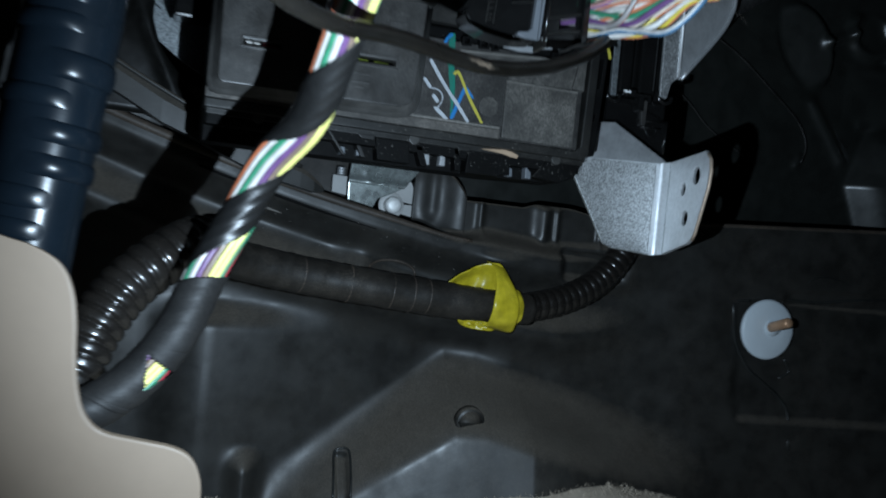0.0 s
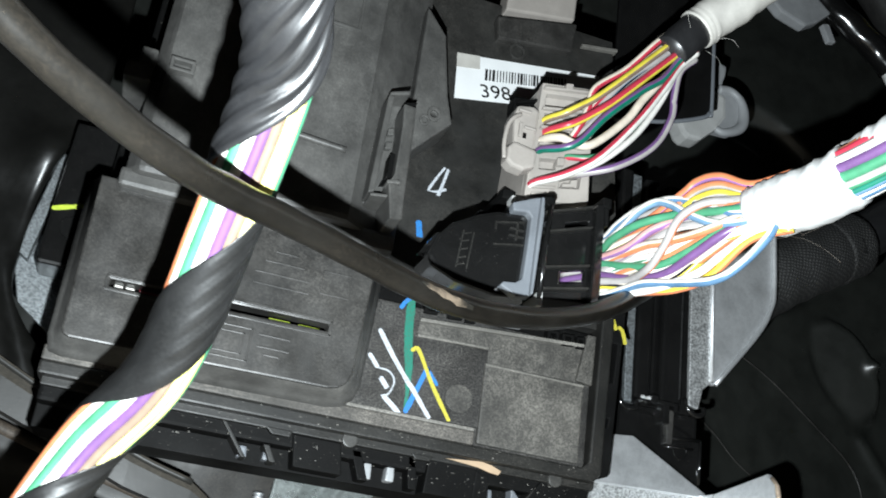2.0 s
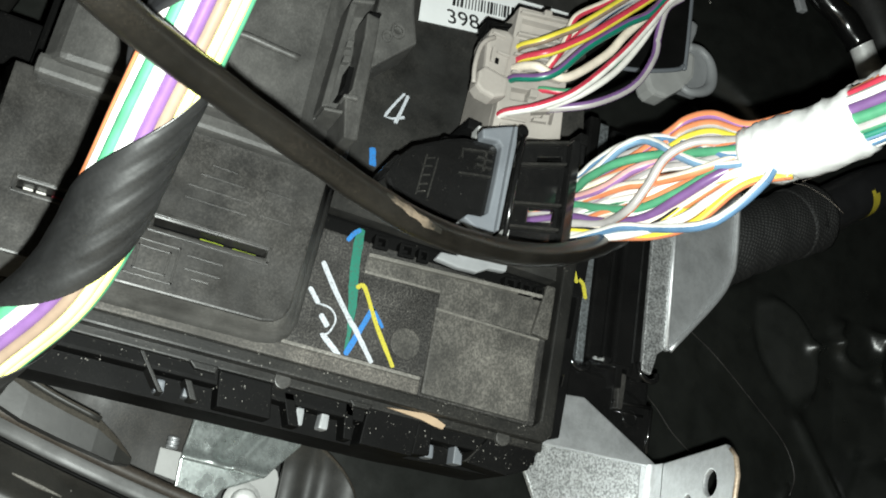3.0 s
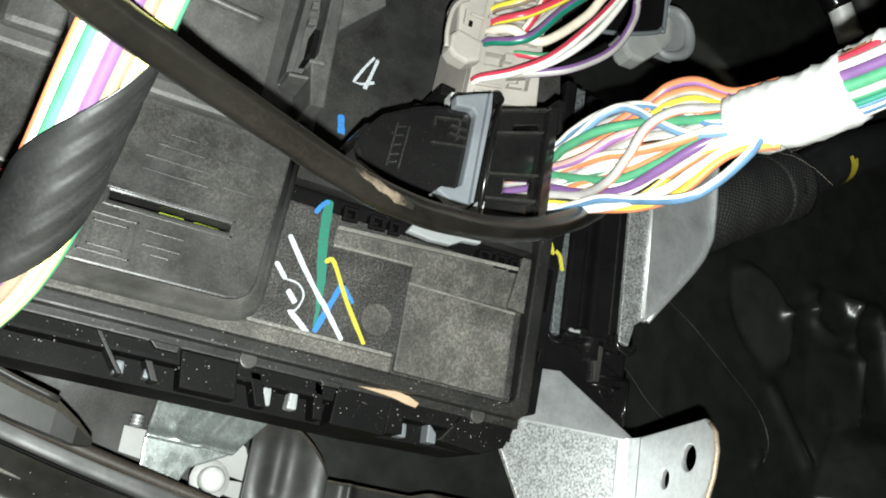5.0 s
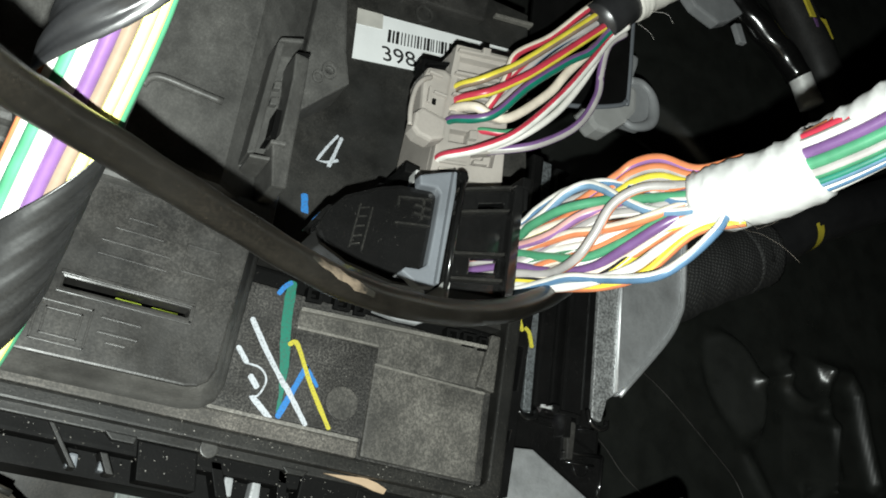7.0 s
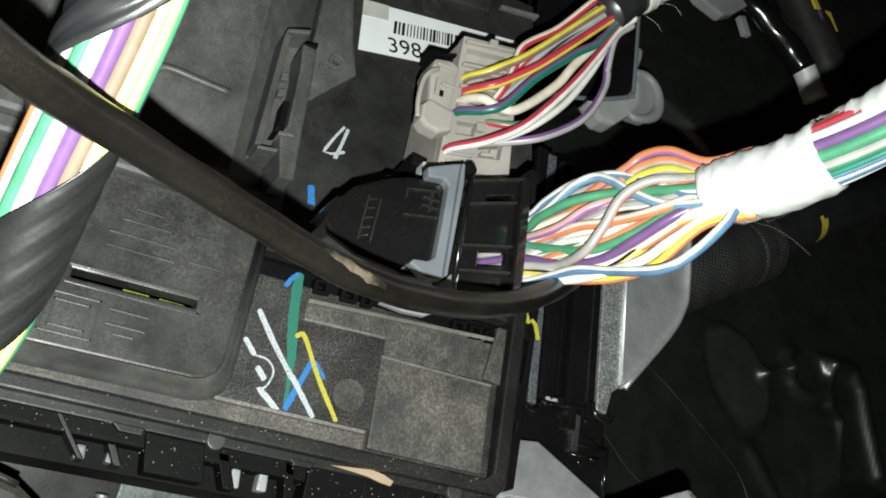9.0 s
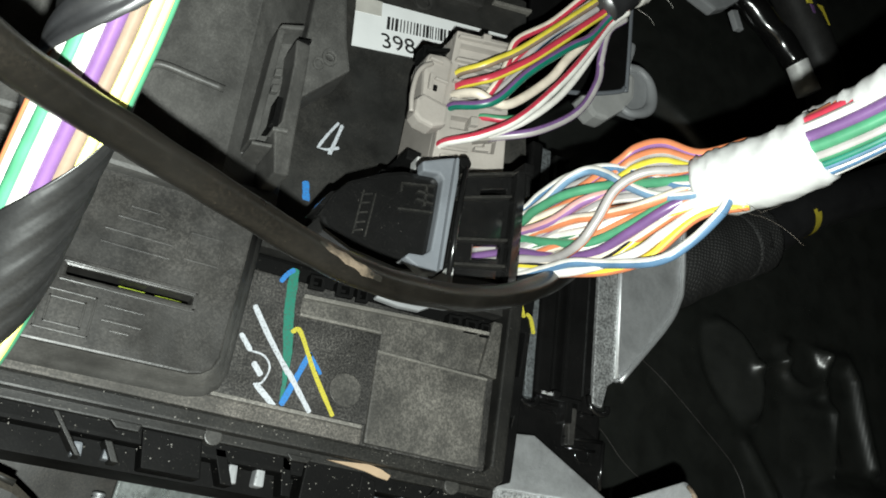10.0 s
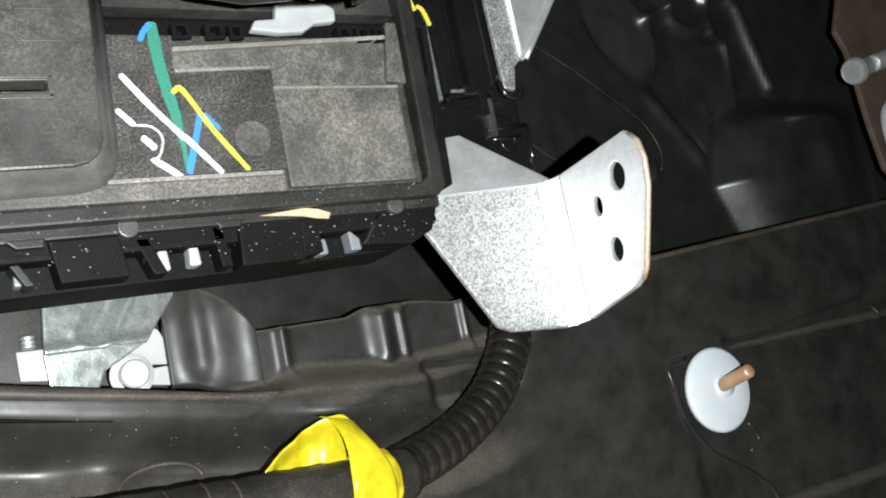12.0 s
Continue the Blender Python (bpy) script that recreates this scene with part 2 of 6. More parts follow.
COLOURS = {
    "white": (0.62, 0.60, 0.56), "cream": (0.60, 0.53, 0.44), "pink": (0.55, 0.30, 0.28), "red": (0.42, 0.035, 0.06), "orange": (0.54, 0.18, 0.08),
    "yellow": (0.58, 0.48, 0.05), "straw": (0.78, 0.74, 0.22), "green": (0.06, 0.23, 0.125), "teal": (0.005, 0.135, 0.09), "blue": (0.085, 0.165, 0.27),
    "sky": (0.13, 0.225, 0.33), "purple": (0.14, 0.07, 0.185), "violet": (0.24, 0.12, 0.28), "grey": (0.32, 0.30, 0.29), "brown": (0.20, 0.145, 0.105), "black": (0.02, 0.02, 0.02),
    "lime": (0.44, 0.55, 0.03), "olive": (0.27, 0.34, 0.03), "inkblue": (0.014, 0.15, 0.42), "chalk": (0.41, 0.43, 0.46),
}
PVC = {k: vinyl("pvc_" + k, c) for k, c in COLOURS.items()}
PAINT = {k: marker("marker_" + k, COLOURS[k]) for k in ("chalk", "teal", "inkblue", "lime")}
PAINT["yellow"] = marker("marker_yellow", (0.42, 0.37, 0.03))

# ---- builders (millimetres in, metres out) ----
MM = 0.001


def thing(name, label, category, group="", kind="", at=(0, 0, 0)):
    ob = new(name)
    ob.empty_display_size = 0.01
    return tagged(ob, label, category, group, kind)


def part(name, bm, mat, parent=None, label="", smooth=False, mats=None):
    bmesh.ops.recalc_face_normals(bm, faces=bm.faces)
    me = bpy.data.meshes.new(name)
    bm.to_mesh(me)
    bm.free()
    for m in mats or [mat]:
        me.materials.append(m)
    for f in me.polygons:
        f.use_smooth = smooth
    ob = new(name, me)
    ob.parent = parent
    if label:
        ob["label"] = label
    return ob


def add_box(bm, x0, x1, y0, y1, z0, z1, bevel=0.4):
    vs = [bm.verts.new((x * MM, y * MM, z * MM)) for x in (x0, x1) for y in (y0, y1) for z in (z0, z1)]
    fs = [bm.faces.new([vs[i] for i in q]) for q in ((0, 1, 3, 2), (4, 6, 7, 5), (0, 4, 5, 1), (2, 3, 7, 6), (0, 2, 6, 4), (1, 5, 7, 3))]
    if bevel:
        edges = list({e for f in fs for e in f.edges})
        bmesh.ops.bevel(bm, geom=edges, offset=bevel * MM, segments=2, profile=0.6, affect="EDGES")
    return bm


def block(x0, x1, y0, y1, z0, z1, bevel=0.4):
    return add_box(bmesh.new(), x0, x1, y0, y1, z0, z1, bevel)


def plate(outline, place, thick, holes=(), bevel=0.3):
    """A sheet cut to an outline, with holes. place: turns (u, v, depth) into millimetres."""
    bm = bmesh.new()
    edges = []
    for loop in (outline, *holes):
        vs = [bm.verts.new(Vector(place(u, v, 0)) * MM) for u, v in loop]
        edges += [bm.edges.new((vs[i], vs[(i + 1) % len(vs)])) for i in range(len(vs))]
    if holes:
        bmesh.ops.triangle_fill(bm, edges=edges, use_beauty=True)
    else:
        bm.faces.new(list(bm.verts))
    got = bmesh.ops.extrude_face_region(bm, geom=list(bm.faces))
    u, v = outline[0]
    shift = (Vector(place(u, v, thick)) - Vector(place(u, v, 0))) * MM
    bmesh.ops.translate(bm, vec=shift, verts=[g for g in got["geom"] if isinstance(g, bmesh.types.BMVert)])
    if bevel:
        sharp = [e for e in bm.edges if len(e.link_faces) == 2 and e.calc_face_angle(0) > 0.7]
        bmesh.ops.bevel(bm, geom=sharp, offset=bevel * MM, segments=2, profile=0.6, affect="EDGES")
    return bm


def front(y):
    """Outlines drawn on x and z, y thick backwards."""
    return lambda u, v, d: (u, y + d, v)


def ring(cx, cz, r, n=16, squash=1.0):
    return [(cx + r * squash * math.cos(2 * math.pi * i / n), cz + r * math.sin(2 * math.pi * i / n)) for i in range(n)]


def glide(points, per=8):
    """A smooth line through points (Catmull-Rom)."""
    p = [Vector(q) for q in points]
    p = [2 * p[0] - p[1]] + p + [2 * p[-1] - p[-2]]
    out = []
    for i in range(1, len(p) - 2):
        for k in range(per):
            t = k / per
            out.append(0.5 * (2 * p[i] + (p[i + 1] - p[i - 1]) * t + (2 * p[i - 1] - 5 * p[i] + 4 * p[i + 1] - p[i + 2]) * t * t + (3 * p[i] - p[i - 1] - 3 * p[i + 1] + p[i + 2]) * t ** 3))
    return out + [p[-2]]


def frames_along(line):
    """Tangent and two turning-free side vectors at each point of a line."""
    tangents = [(line[min(i + 1, len(line) - 1)] - line[max(i - 1, 0)]).normalized() for i in range(len(line))]
    side = tangents[0].cross(Vector((0, 0, 1)))
    side = (side if side.length > 0.1 else tangents[0].cross(Vector((1, 0, 0)))).normalized()
    out = []
    for tan in tangents:
        side = (side - tan * side.dot(tan)).normalized()
        out.append((tan, side, tan.cross(side)))
    return out


def tube(line, radius, sides=10, slot=None, bm=None, first=0, turn=0.0, aims=None):
    """A tube along a line. radius: a number or radius(step, angle). slot: face -> material slot, from (step, side)."""
    bm = bm or bmesh.new()
    rings = []
    for i, (c, (tan, a, b)) in enumerate(zip(line, aims or frames_along(line))):
        row = []
        for k in range(sides):
            w = 2 * math.pi * k / sides + turn
            r = radius(i, w) if callable(radius) else radius
            row.append(bm.verts.new((c + (a * math.cos(w) + b * math.sin(w)) * r) * MM))
        rings.append(row)
    for i in range(len(rings) - 1):
        for k in range(sides):
            f = bm.faces.new((rings[i][k], rings[i][(k + 1) % sides], rings[i + 1][(k + 1) % sides], rings[i + 1][k]))
            f.smooth = True
            f.material_index = slot(i, k) if slot else first
    for row in (rings[0], rings[-1]):
        bm.faces.new(row).material_index = first
    return bm


def wire(parent, line, colour, stripe="", radius=0.9, turn=0.0, label="", broad=1):
    """One insulated wire, plain or with a coloured stripe along it. turn: degrees by which the stripe is turned up from the open side."""
    sides = 16
    aims = []
    for tan, a, b in frames_along(line):
        out = Vector((-0.42, -0.73, -0.54))
        out = (out - tan * out.dot(tan)).normalized()
        up = tan.cross(out)
        up = up if up.z > 0 else -up
        d = out * math.cos(radians(turn)) + up * math.sin(radians(turn))
        aims.append((tan, d, tan.cross(d)))
    bm = tube(line, radius, sides, (lambda i, k: 1 if stripe and min(k, sides - k) <= broad else 0), aims=aims)
    return part("wire", bm, None, parent, label or (colour + (" and " + stripe if stripe else "") + " insulated wire"), True, [PVC[colour], PVC[stripe or colour]])


def sheet(name, mat, parent, x0, x1, z0, z1, nx, nz, depth, thick=3.0, label=""):
    """A moulded sheet: depth(x, z) gives its y, in millimetres."""
    bm = bmesh.new()
    grid = [[bm.verts.new((x * MM, depth(x, z) * MM, z * MM)) for z in np.linspace(z0, z1, nz)] for x in np.linspace(x0, x1, nx)]
    for i in range(nx - 1):
        for k in range(nz - 1):
            bm.faces.new((grid[i][k], grid[i + 1][k], grid[i + 1][k + 1], grid[i][k + 1])).smooth = True
    got = bmesh.ops.extrude_face_region(bm, geom=list(bm.faces))
    bmesh.ops.translate(bm, vec=(0, thick * MM, 0), verts=[g for g in got["geom"] if isinstance(g, bmesh.types.BMVert)])
    return part(name, bm, mat, parent, label, True)


def step(v, a, b):
    """0 before a, 1 after b, smooth between."""
    t = min(1.0, max(0.0, (v - a) / (b - a)))
    return t * t * (3 - 2 * t)


def hump(v, c, w):
    return math.exp(-(((v - c) / w) ** 2))


def stroke(parent, mat, points, width, y, name="paint_mark", label=""):
    """A marker stroke on an upright face at depth y: a flat ribbon 0.12 mm proud."""
    line = glide([(x, y, z) for x, z in points], 5) if len(points) > 2 else [Vector((points[0][0], y, points[0][1])).lerp(Vector((points[1][0], y, points[1][1])), k / 8) for k in range(9)]
    a, b = (line[0] - line[1]).normalized(), (line[-1] - line[-2]).normalized()
    line = [line[0] + a * width * 0.32, line[0] + a * width * 0.2] + line + [line[-1] + b * width * 0.2, line[-1] + b * width * 0.32]
    bm = bmesh.new()
    rows = []
    for i, c in enumerate(line):
        tan = (line[min(i + 1, len(line) - 1)] - line[max(i - 1, 0)]).normalized()
        s = tan.cross(Vector((0, 1, 0))).normalized() * width / 2 * (0.88 + 0.24 * random.random()) * (0.35 if i in (0, len(line) - 1) else 0.8 if i in (1, len(line) - 2) else 1.0)
        rows.append([bm.verts.new((c + o + Vector((0, d, 0))) * MM) for o in (s, -s) for d in (-0.14, 0.05)])
    for a, b in zip(rows, rows[1:]):
        for q in ((0, 2), (2, 3), (3, 1), (1, 0)):
            bm.faces.new((a[q[0]], a[q[1]], b[q[1]], b[q[0]]))
    for r in (rows[0], rows[-1]):
        bm.faces.new((r[0], r[1], r[3], r[2]))
    return part(name, bm, mat, parent, label)

# ---- the footwell round it ----
def shell_wall(name, x0, x1, y0, y1, z0, z1, label):
    return tagged(part(name, block(x0, x1, y0, y1, z0, z1, 0), M_WALL), label, "wall", kind="structure")


shell_wall("wall_left", -620, -600, -900, 420, 0, 800, "dark plastic side of the footwell")
shell_wall("wall_right", 700, 720, -900, 420, 0, 800, "dark plastic side of the footwell")
shell_wall("wall_back", -600, 700, 400, 420, 0, 800, "dark bulkhead behind the wiring")
shell_wall("wall_cabin", -600, 700, -920, -900, 0, 800, "dark cabin side of the footwell")
shell_wall("ceiling", -620, 720, -900, 420, 800, 820, "dark underside of the dashboard")


def carpet_height(x, y):
    return 40 + 18 * hump(x, 45, 62) * step(y, 10, 60) + 2.0 * noise.noise(Vector((x * 0.05, y * 0.05, 0)))


bm = bmesh.new()
xs, ys = np.linspace(-600, 700, 66), np.concatenate([np.linspace(-900, -50, 18), np.linspace(-40, 400, 45)])
grid = [[bm.verts.new((x * MM, y * MM, carpet_height(x, y) * MM)) for y in ys] for x in xs]
for i in range(len(xs) - 1):
    for k in range(len(ys) - 1):
        bm.faces.new((grid[i][k], grid[i + 1][k], grid[i + 1][k + 1], grid[i][k + 1])).smooth = True
floor = tagged(part("floor", bm, M_CARPET, smooth=True), "tan carpet on the footwell floor", "carpet", kind="structure")
bm = bmesh.new()
for _ in range(11000):
    x, y = random.uniform(-130, 130), random.uniform(10, 74)
    z = carpet_height(x, y) - 0.5
    lean = Vector((random.uniform(-2.0, 2.0), random.uniform(-2.0, 2.0), random.uniform(0.8, 2.6)))
    a = random.uniform(0, 3.14)
    w = Vector((math.cos(a), math.sin(a), 0)) * 0.22
    c = Vector((x, y, z))
    bm.faces.new([bm.verts.new(v * MM) for v in (c - w, c + w, c + lean * 0.6 + w * 0.6, c + lean, c + lean * 0.6 - w * 0.6)])
tagged(part("carpet_pile", bm, M_CARPET), "tan fuzzy carpet fibres on the floor", "carpet", kind="stuff")


def ridge_z(x):
    return 163.2 - 0.19 * (x + 27) + 0.0006 * min(0.0, x + 60) ** 2 if x < -27 else 163.0 - 0.10 * (x + 27) * (1 - step(x, 20, 90))


def top_z(x):
    lip = 180.2 + 2.2 * step(x, 15, 24) - 2.0 * step(x, 38, 56) + 1.2 * step(x, 58, 72) + 0.072 * max(0.0, x - 100)
    s = step(x, -24, -13)
    return s * lip + (1 - s) * (ridge_z(x) + 3.0)


def liner_depth(x, z):
    r = ridge_z(x)
    left = 1 - step(x, 36, 95)
    y = 84.0 - 6 * step(x, 60, 132)
    # dusty ledge, the hollow under it, and the shoulder below the conduit
    y -= left * 13 * step(z, r - 20, r - 5) * (1 - step(z, r - 1, r + 4 + 5 * step(x, -14, 0)))
    y += (1 - step(x, -26, -14)) * 12 * step(z, r - 0.5, r + 3)
    y -= left * 8 * hump(z, r - 36, 9)
    y -= left * 5 * hump(x + 60, 0, 9) * hump(z, 146, 10)
    # the swelling low down, with its slanting shoulder
    edge_z = min(51 + 0.70 * (x + 80), 97.0 - 0.25 * max(0.0, x))
    inside = step(edge_z - z, -14, 24) * step(x, -125, -95) * (1 - step(x, 20, 150))
    y -= inside * (17 + 0.26 * (min(x, 20) + 45) - 0.19 * (z - 75))
    y += 0.16 * (x + 70) * (1 - inside) * step(x, -150, -120) * (1 - step(x, -30, 20)) * (1 - step(z, 112, 126))
    y += 2.5 * step(x, -63.4, -62.4) * (1 - step(x, -58.6, -57.6)) * (1 - step(z, 60, 62.4))
    y -= 7 * hump(x, -103, 6) * (1 - step(z, 52, 64))
    # pressed ribs under the lip
    for c, w in ((27, 3.6), (34, 1.6), (57, 1.2), (-5, 1.6)):
        y -= (3.4 if w > 3 else 2.0) * hump(x, c, w) * step(z, 163, 167) * (1 - step(z, 180, 183))
    y += 9 * step(x, 32, 40) * (1 - step(x, 62, 76)) * step(z, 146, 152) * (1 - step(z, 160, 164))
    y -= 3 * hump(x, 4, 10) * hump(z, 153, 4)
    # the wheel-arch side: a shallow recess round the stud
    inside = step(x, 133.5 + 0.10 * max(0, 146 - z), 135 + 0.10 * max(0, 146 - z)) * step(z, 84, 90) * (1 - step(z, 147 + 0.05 * (x - 150), 148.4 + 0.05 * (x - 150)))
    y += 2.2 * inside + 2.0 * step(x, 165, 166.4) * (1 - step(z, 153 + 0.05 * (x - 166), 154.4 + 0.05 * (x - 166))) * step(z, 147, 148.4)
    return y + 0.7 * noise.noise(Vector((x * 0.03, z * 0.03, 2.0)))


liner = thing("lower_liner", "black moulded plastic liner with dusty ridges below the fuse box", "liner", kind="structure")
bm = bmesh.new()
cols, rows_n = np.concatenate([np.linspace(-330, -125, 60), np.linspace(-124, 64, 230), np.linspace(65, 420, 130)]), 124
grid = []
for x in cols:
    zs = np.linspace(30, top_z(x), rows_n)
    grid.append([bm.verts.new((x * MM, liner_depth(x, z) * MM, z * MM)) for z in zs])
for i in range(len(cols) - 1):
    for k in range(rows_n - 1):
        bm.faces.new((grid[i][k], grid[i + 1][k], grid[i + 1][k + 1], grid[i][k + 1])).smooth = True
got = bmesh.ops.extrude_face_region(bm, geom=list(bm.faces))
bmesh.ops.translate(bm, vec=(0, 3 * MM, 0), verts=[g for g in got["geom"] if isinstance(g, bmesh.types.BMVert)])
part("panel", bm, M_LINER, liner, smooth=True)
line = [Vector((x, liner_depth(x, ridge_z(x) - 13.2) - 0.15, ridge_z(x) - 13.2)) for x in np.linspace(-112, -98, 8)]
part("scrape", tube(line, lambda i, w: 0.75 - 0.5 * abs(i - 3.5) / 3.5, 8), M_EDGE, liner, "pale scrape on the ridge", True)
bm = bmesh.new()
web = [[bm.verts.new((x * MM, (104 + 3 * noise.noise(Vector((x * 0.04, z * 0.04, 7.0))) - 0.25 * (z - 185)) * MM, z * MM)) for z in np.linspace(164, 216, 14)] for x in np.linspace(-190, -64, 30)]
for a, b in zip(web, web[1:]):
    for k in range(13):
        bm.faces.new((a[k], a[k + 1], b[k + 1], b[k])).smooth = True
part("back_web", bm, M_SLEEVE, liner, "brown dusted plastic web behind the ridge", True)
# dust-brown rim lying on the ridge
line = [Vector((x, liner_depth(x, ridge_z(x) - 1.5) + 1.2, ridge_z(x) - 0.5)) for x in np.linspace(-320, -12, 62)]
part("ridge_bead", tube(line, lambda i, w: 2.2 - 1.0 * step(i, 46, 61), 10), M_DUST, liner, "brown dusty rounded ridge", True)
flap_top = glide([(-35.8, 0, 203.0), (-33, 0, 200.6), (-28.3, 0, 197.6), (-23.3, 0, 194.2), (-18.5, 0, 189.7), (-14.4, 0, 184.6), (-12.4, 0, 180.6)], 6)
bm = bmesh.new()
grid = []
for p in flap_top:
    x, joined = p.x, step(p.x, -31, -13)
    low = 168.4 - 5.0 * step(x, -34, -17)
    row = []
    for z in np.linspace(low, p.z, 22):
        y = (92 - 3.0 * hump(x, -27.5, 4.0) * step(z, 166, 174) + 3.0 * step(z, 186, 204)) * (1 - joined) + (liner_depth(-12.0, max(z, 164)) - 0.3) * joined
        row.append(bm.verts.new((x * MM, y * MM, z * MM)))
    grid.append(row)
for a, b in zip(grid, grid[1:]):
    for j in range(21):
        bm.faces.new((a[j], b[j], b[j + 1], a[j + 1])).smooth = True
got = bmesh.ops.extrude_face_region(bm, geom=list(bm.faces))
bmesh.ops.translate(bm, vec=(0, 2 * MM, 0), verts=[g for g in got["geom"] if isinstance(g, bmesh.types.BMVert)])
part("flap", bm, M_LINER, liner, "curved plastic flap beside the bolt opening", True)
part("flap_edge", tube([p + Vector((0, 92.6 - 8 * step(p.x, -31, -13) + 3.0 * step(p.z, 186, 204) * (1 - step(p.x, -31, -13)), 0)) for p in flap_top], 0.6, 8), M_DUST, liner, "brown dusty flap edge", True)
for pts, r in (([(143.5, 147.4), (134.6, 146.5), (133.4, 140.8), (136.9, 127.3), (142.0, 118.2), (147.9, 111.1), (157.6, 105.0), (167.4, 98.1), (173.4, 90.1), (174, 72)], 1.1),
               ([(163, 147.4), (166.3, 149.4), (186.2, 149.8), (206.8, 152.6), (231.8, 154.5), (248.4, 155.5), (257.1, 152.6), (260.5, 147.2)], 0.9), ([(167.9, 119.0), (171.7, 112.2), (165.9, 108.6)], 0.8), ([(176.6, 153.5), (177.1, 159.8), (185.6, 163.1), (200.0, 161.0), (207.2, 154.4)], 0.5)):
    part("bead", tube(glide([(x, liner_depth(x, z) + 0.25, z) for x, z in pts], 5), r, 8), M_ARCH, liner, "raised moulded bead", True)
# brown bead stands in for the lit line along the liner's top edge
line = [Vector((x, liner_depth(x, top_z(x)) + 1.0, top_z(x))) for x in np.linspace(100, 410, 60)]
part("lip_bead", tube(line, 1.2, 8), M_DUST, liner, "brown bead painting the lit line on the lip", True)
line = [Vector((x, liner_depth(x, ridge_z(x) - 7.0) - 0.1, ridge_z(x) - 7.0)) for x in np.linspace(-135, -57, 24)]
part("slit", tube(line, lambda i, w: 0.6 - 0.45 * step(i, 14, 23), 8), M_BLACK, liner, "dark slit below the ridge", True)
part("grommet_rim", tube([Vector((-45.5 + 11.6 * math.cos(a), liner_depth(-45.5 + 11.6 * math.cos(a), 143.6 + 5.4 * math.sin(a)) - 0.2, 143.6 + 5.4 * math.sin(a))) for a in np.linspace(0, 6.2832, 40)], 0.6, 8), M_DUST, liner, "pale rim of a flush grommet", True)
bx, bz = -7.6, 81.3
by = liner_depth(bx, bz)
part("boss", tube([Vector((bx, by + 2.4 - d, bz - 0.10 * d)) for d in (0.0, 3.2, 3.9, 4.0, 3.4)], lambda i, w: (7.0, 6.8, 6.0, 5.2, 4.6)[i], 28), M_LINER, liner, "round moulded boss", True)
line = glide([(-64.6, 0, 44), (-64.0, 0, 54), (-63.4, 0, 61.6), (-60.4, 0, 63.4), (-57.2, 0, 62.6), (-57.0, 0, 54), (-57.6, 0, 45)], 6)
part("slot_rim", tube([Vector((p.x, liner_depth(p.x, p.z) - 0.1, p.z)) for p in line], 0.55, 8), M_ARCH, liner, "raised rim of a slot", True)


def seg(x, z, x0, z0, x1, z1):
    """Distance from a point to a stretch between two points."""
    f = max(0.0, min(1.0, ((x - x0) * (x1 - x0) + (z - z0) * (z1 - z0)) / ((x1 - x0) ** 2 + (z1 - z0) ** 2)))
    return math.hypot(x - x0 - f * (x1 - x0), z - z0 - f * (z1 - z0))


def wall_depth(x, z):
    y = 131.0
    # pressed oval with a flat, slightly turned floor
    u, v = (x - 199) * 0.86 + (z - 297) * 0.51, (x - 199) * 0.51 - (z - 297) * 0.86
    y -= (3.0 + 0.36 * u) * (1 - step(math.hypot(u / 15.0, v / 27.0) ** 2, 0.72, 1.15))
    # ring, hooked bead and the turned field between them
    y -= 4.2 * hump(math.hypot(x - 245, z - 312), 14.0, 3.2) * (1 - step(z, 318, 324))
    y -= 3.6 * hump(seg(x, z, 211, 300, 232, 309), 0, 3.0)
    y -= 0.20 * (x - 230) * step(x, 229, 233) * (1 - step(x, 260, 264)) * step(z, 257, 262) * (1 - step(z, 288, 296))
    d = min(seg(x, z, *s) for s in ((259, 317, 274, 319), (274, 319, 281, 310), (281, 310, 285, 290), (285, 290, 291, 268)))
    y -= 5.0 * hump(d, 0, 4.0)
    y -= 3.6 * hump(seg(x, z, 259, 300, 265, 267), 0, 3.0)
    y -= 1.8 * hump(seg(x, z, 243, 256.5, 287, 260.5), 0, 2.2)
    # slanting shoulder and the small nib beside it
    y -= 2.4 * hump(seg(x, z, 209, 264.5, 232, 233.5), 0, 3.4)
    y -= 2.0 * hump(seg(x, z, 203.5, 232.5, 201, 227), 0, 1.8)
    # faceted swelling low down, one corner towards the lamp
    e = x - 235 - 0.42 * max(0.0, 219.5 - z) - 0.38 * max(0.0, z - 219.5)
    e = 0.5 * (e + math.sqrt(e * e + 1.5))
    y -= 20.0 * math.tanh(1.08 * e / 20.0) * (1 - step(x, 300, 360)) * step(z, 150, 184) * (1 - step(z, 246, 262))
    y += 8 * step(-math.hypot((x - 130) * 0.8, z - 372), -62, -54) - 6 * step(-math.hypot((x - 130) * 0.8, z - 372), -42, -34)
    return y + 0.5 * noise.noise(Vector((x * 0.02, z * 0.02, 5.0)))


tagged(sheet("wall_panel", M_WALL, None, -330, 500, 150, 640, 560, 340, wall_depth), "black pressed body panel behind the fuse box", "panel", kind="structure")

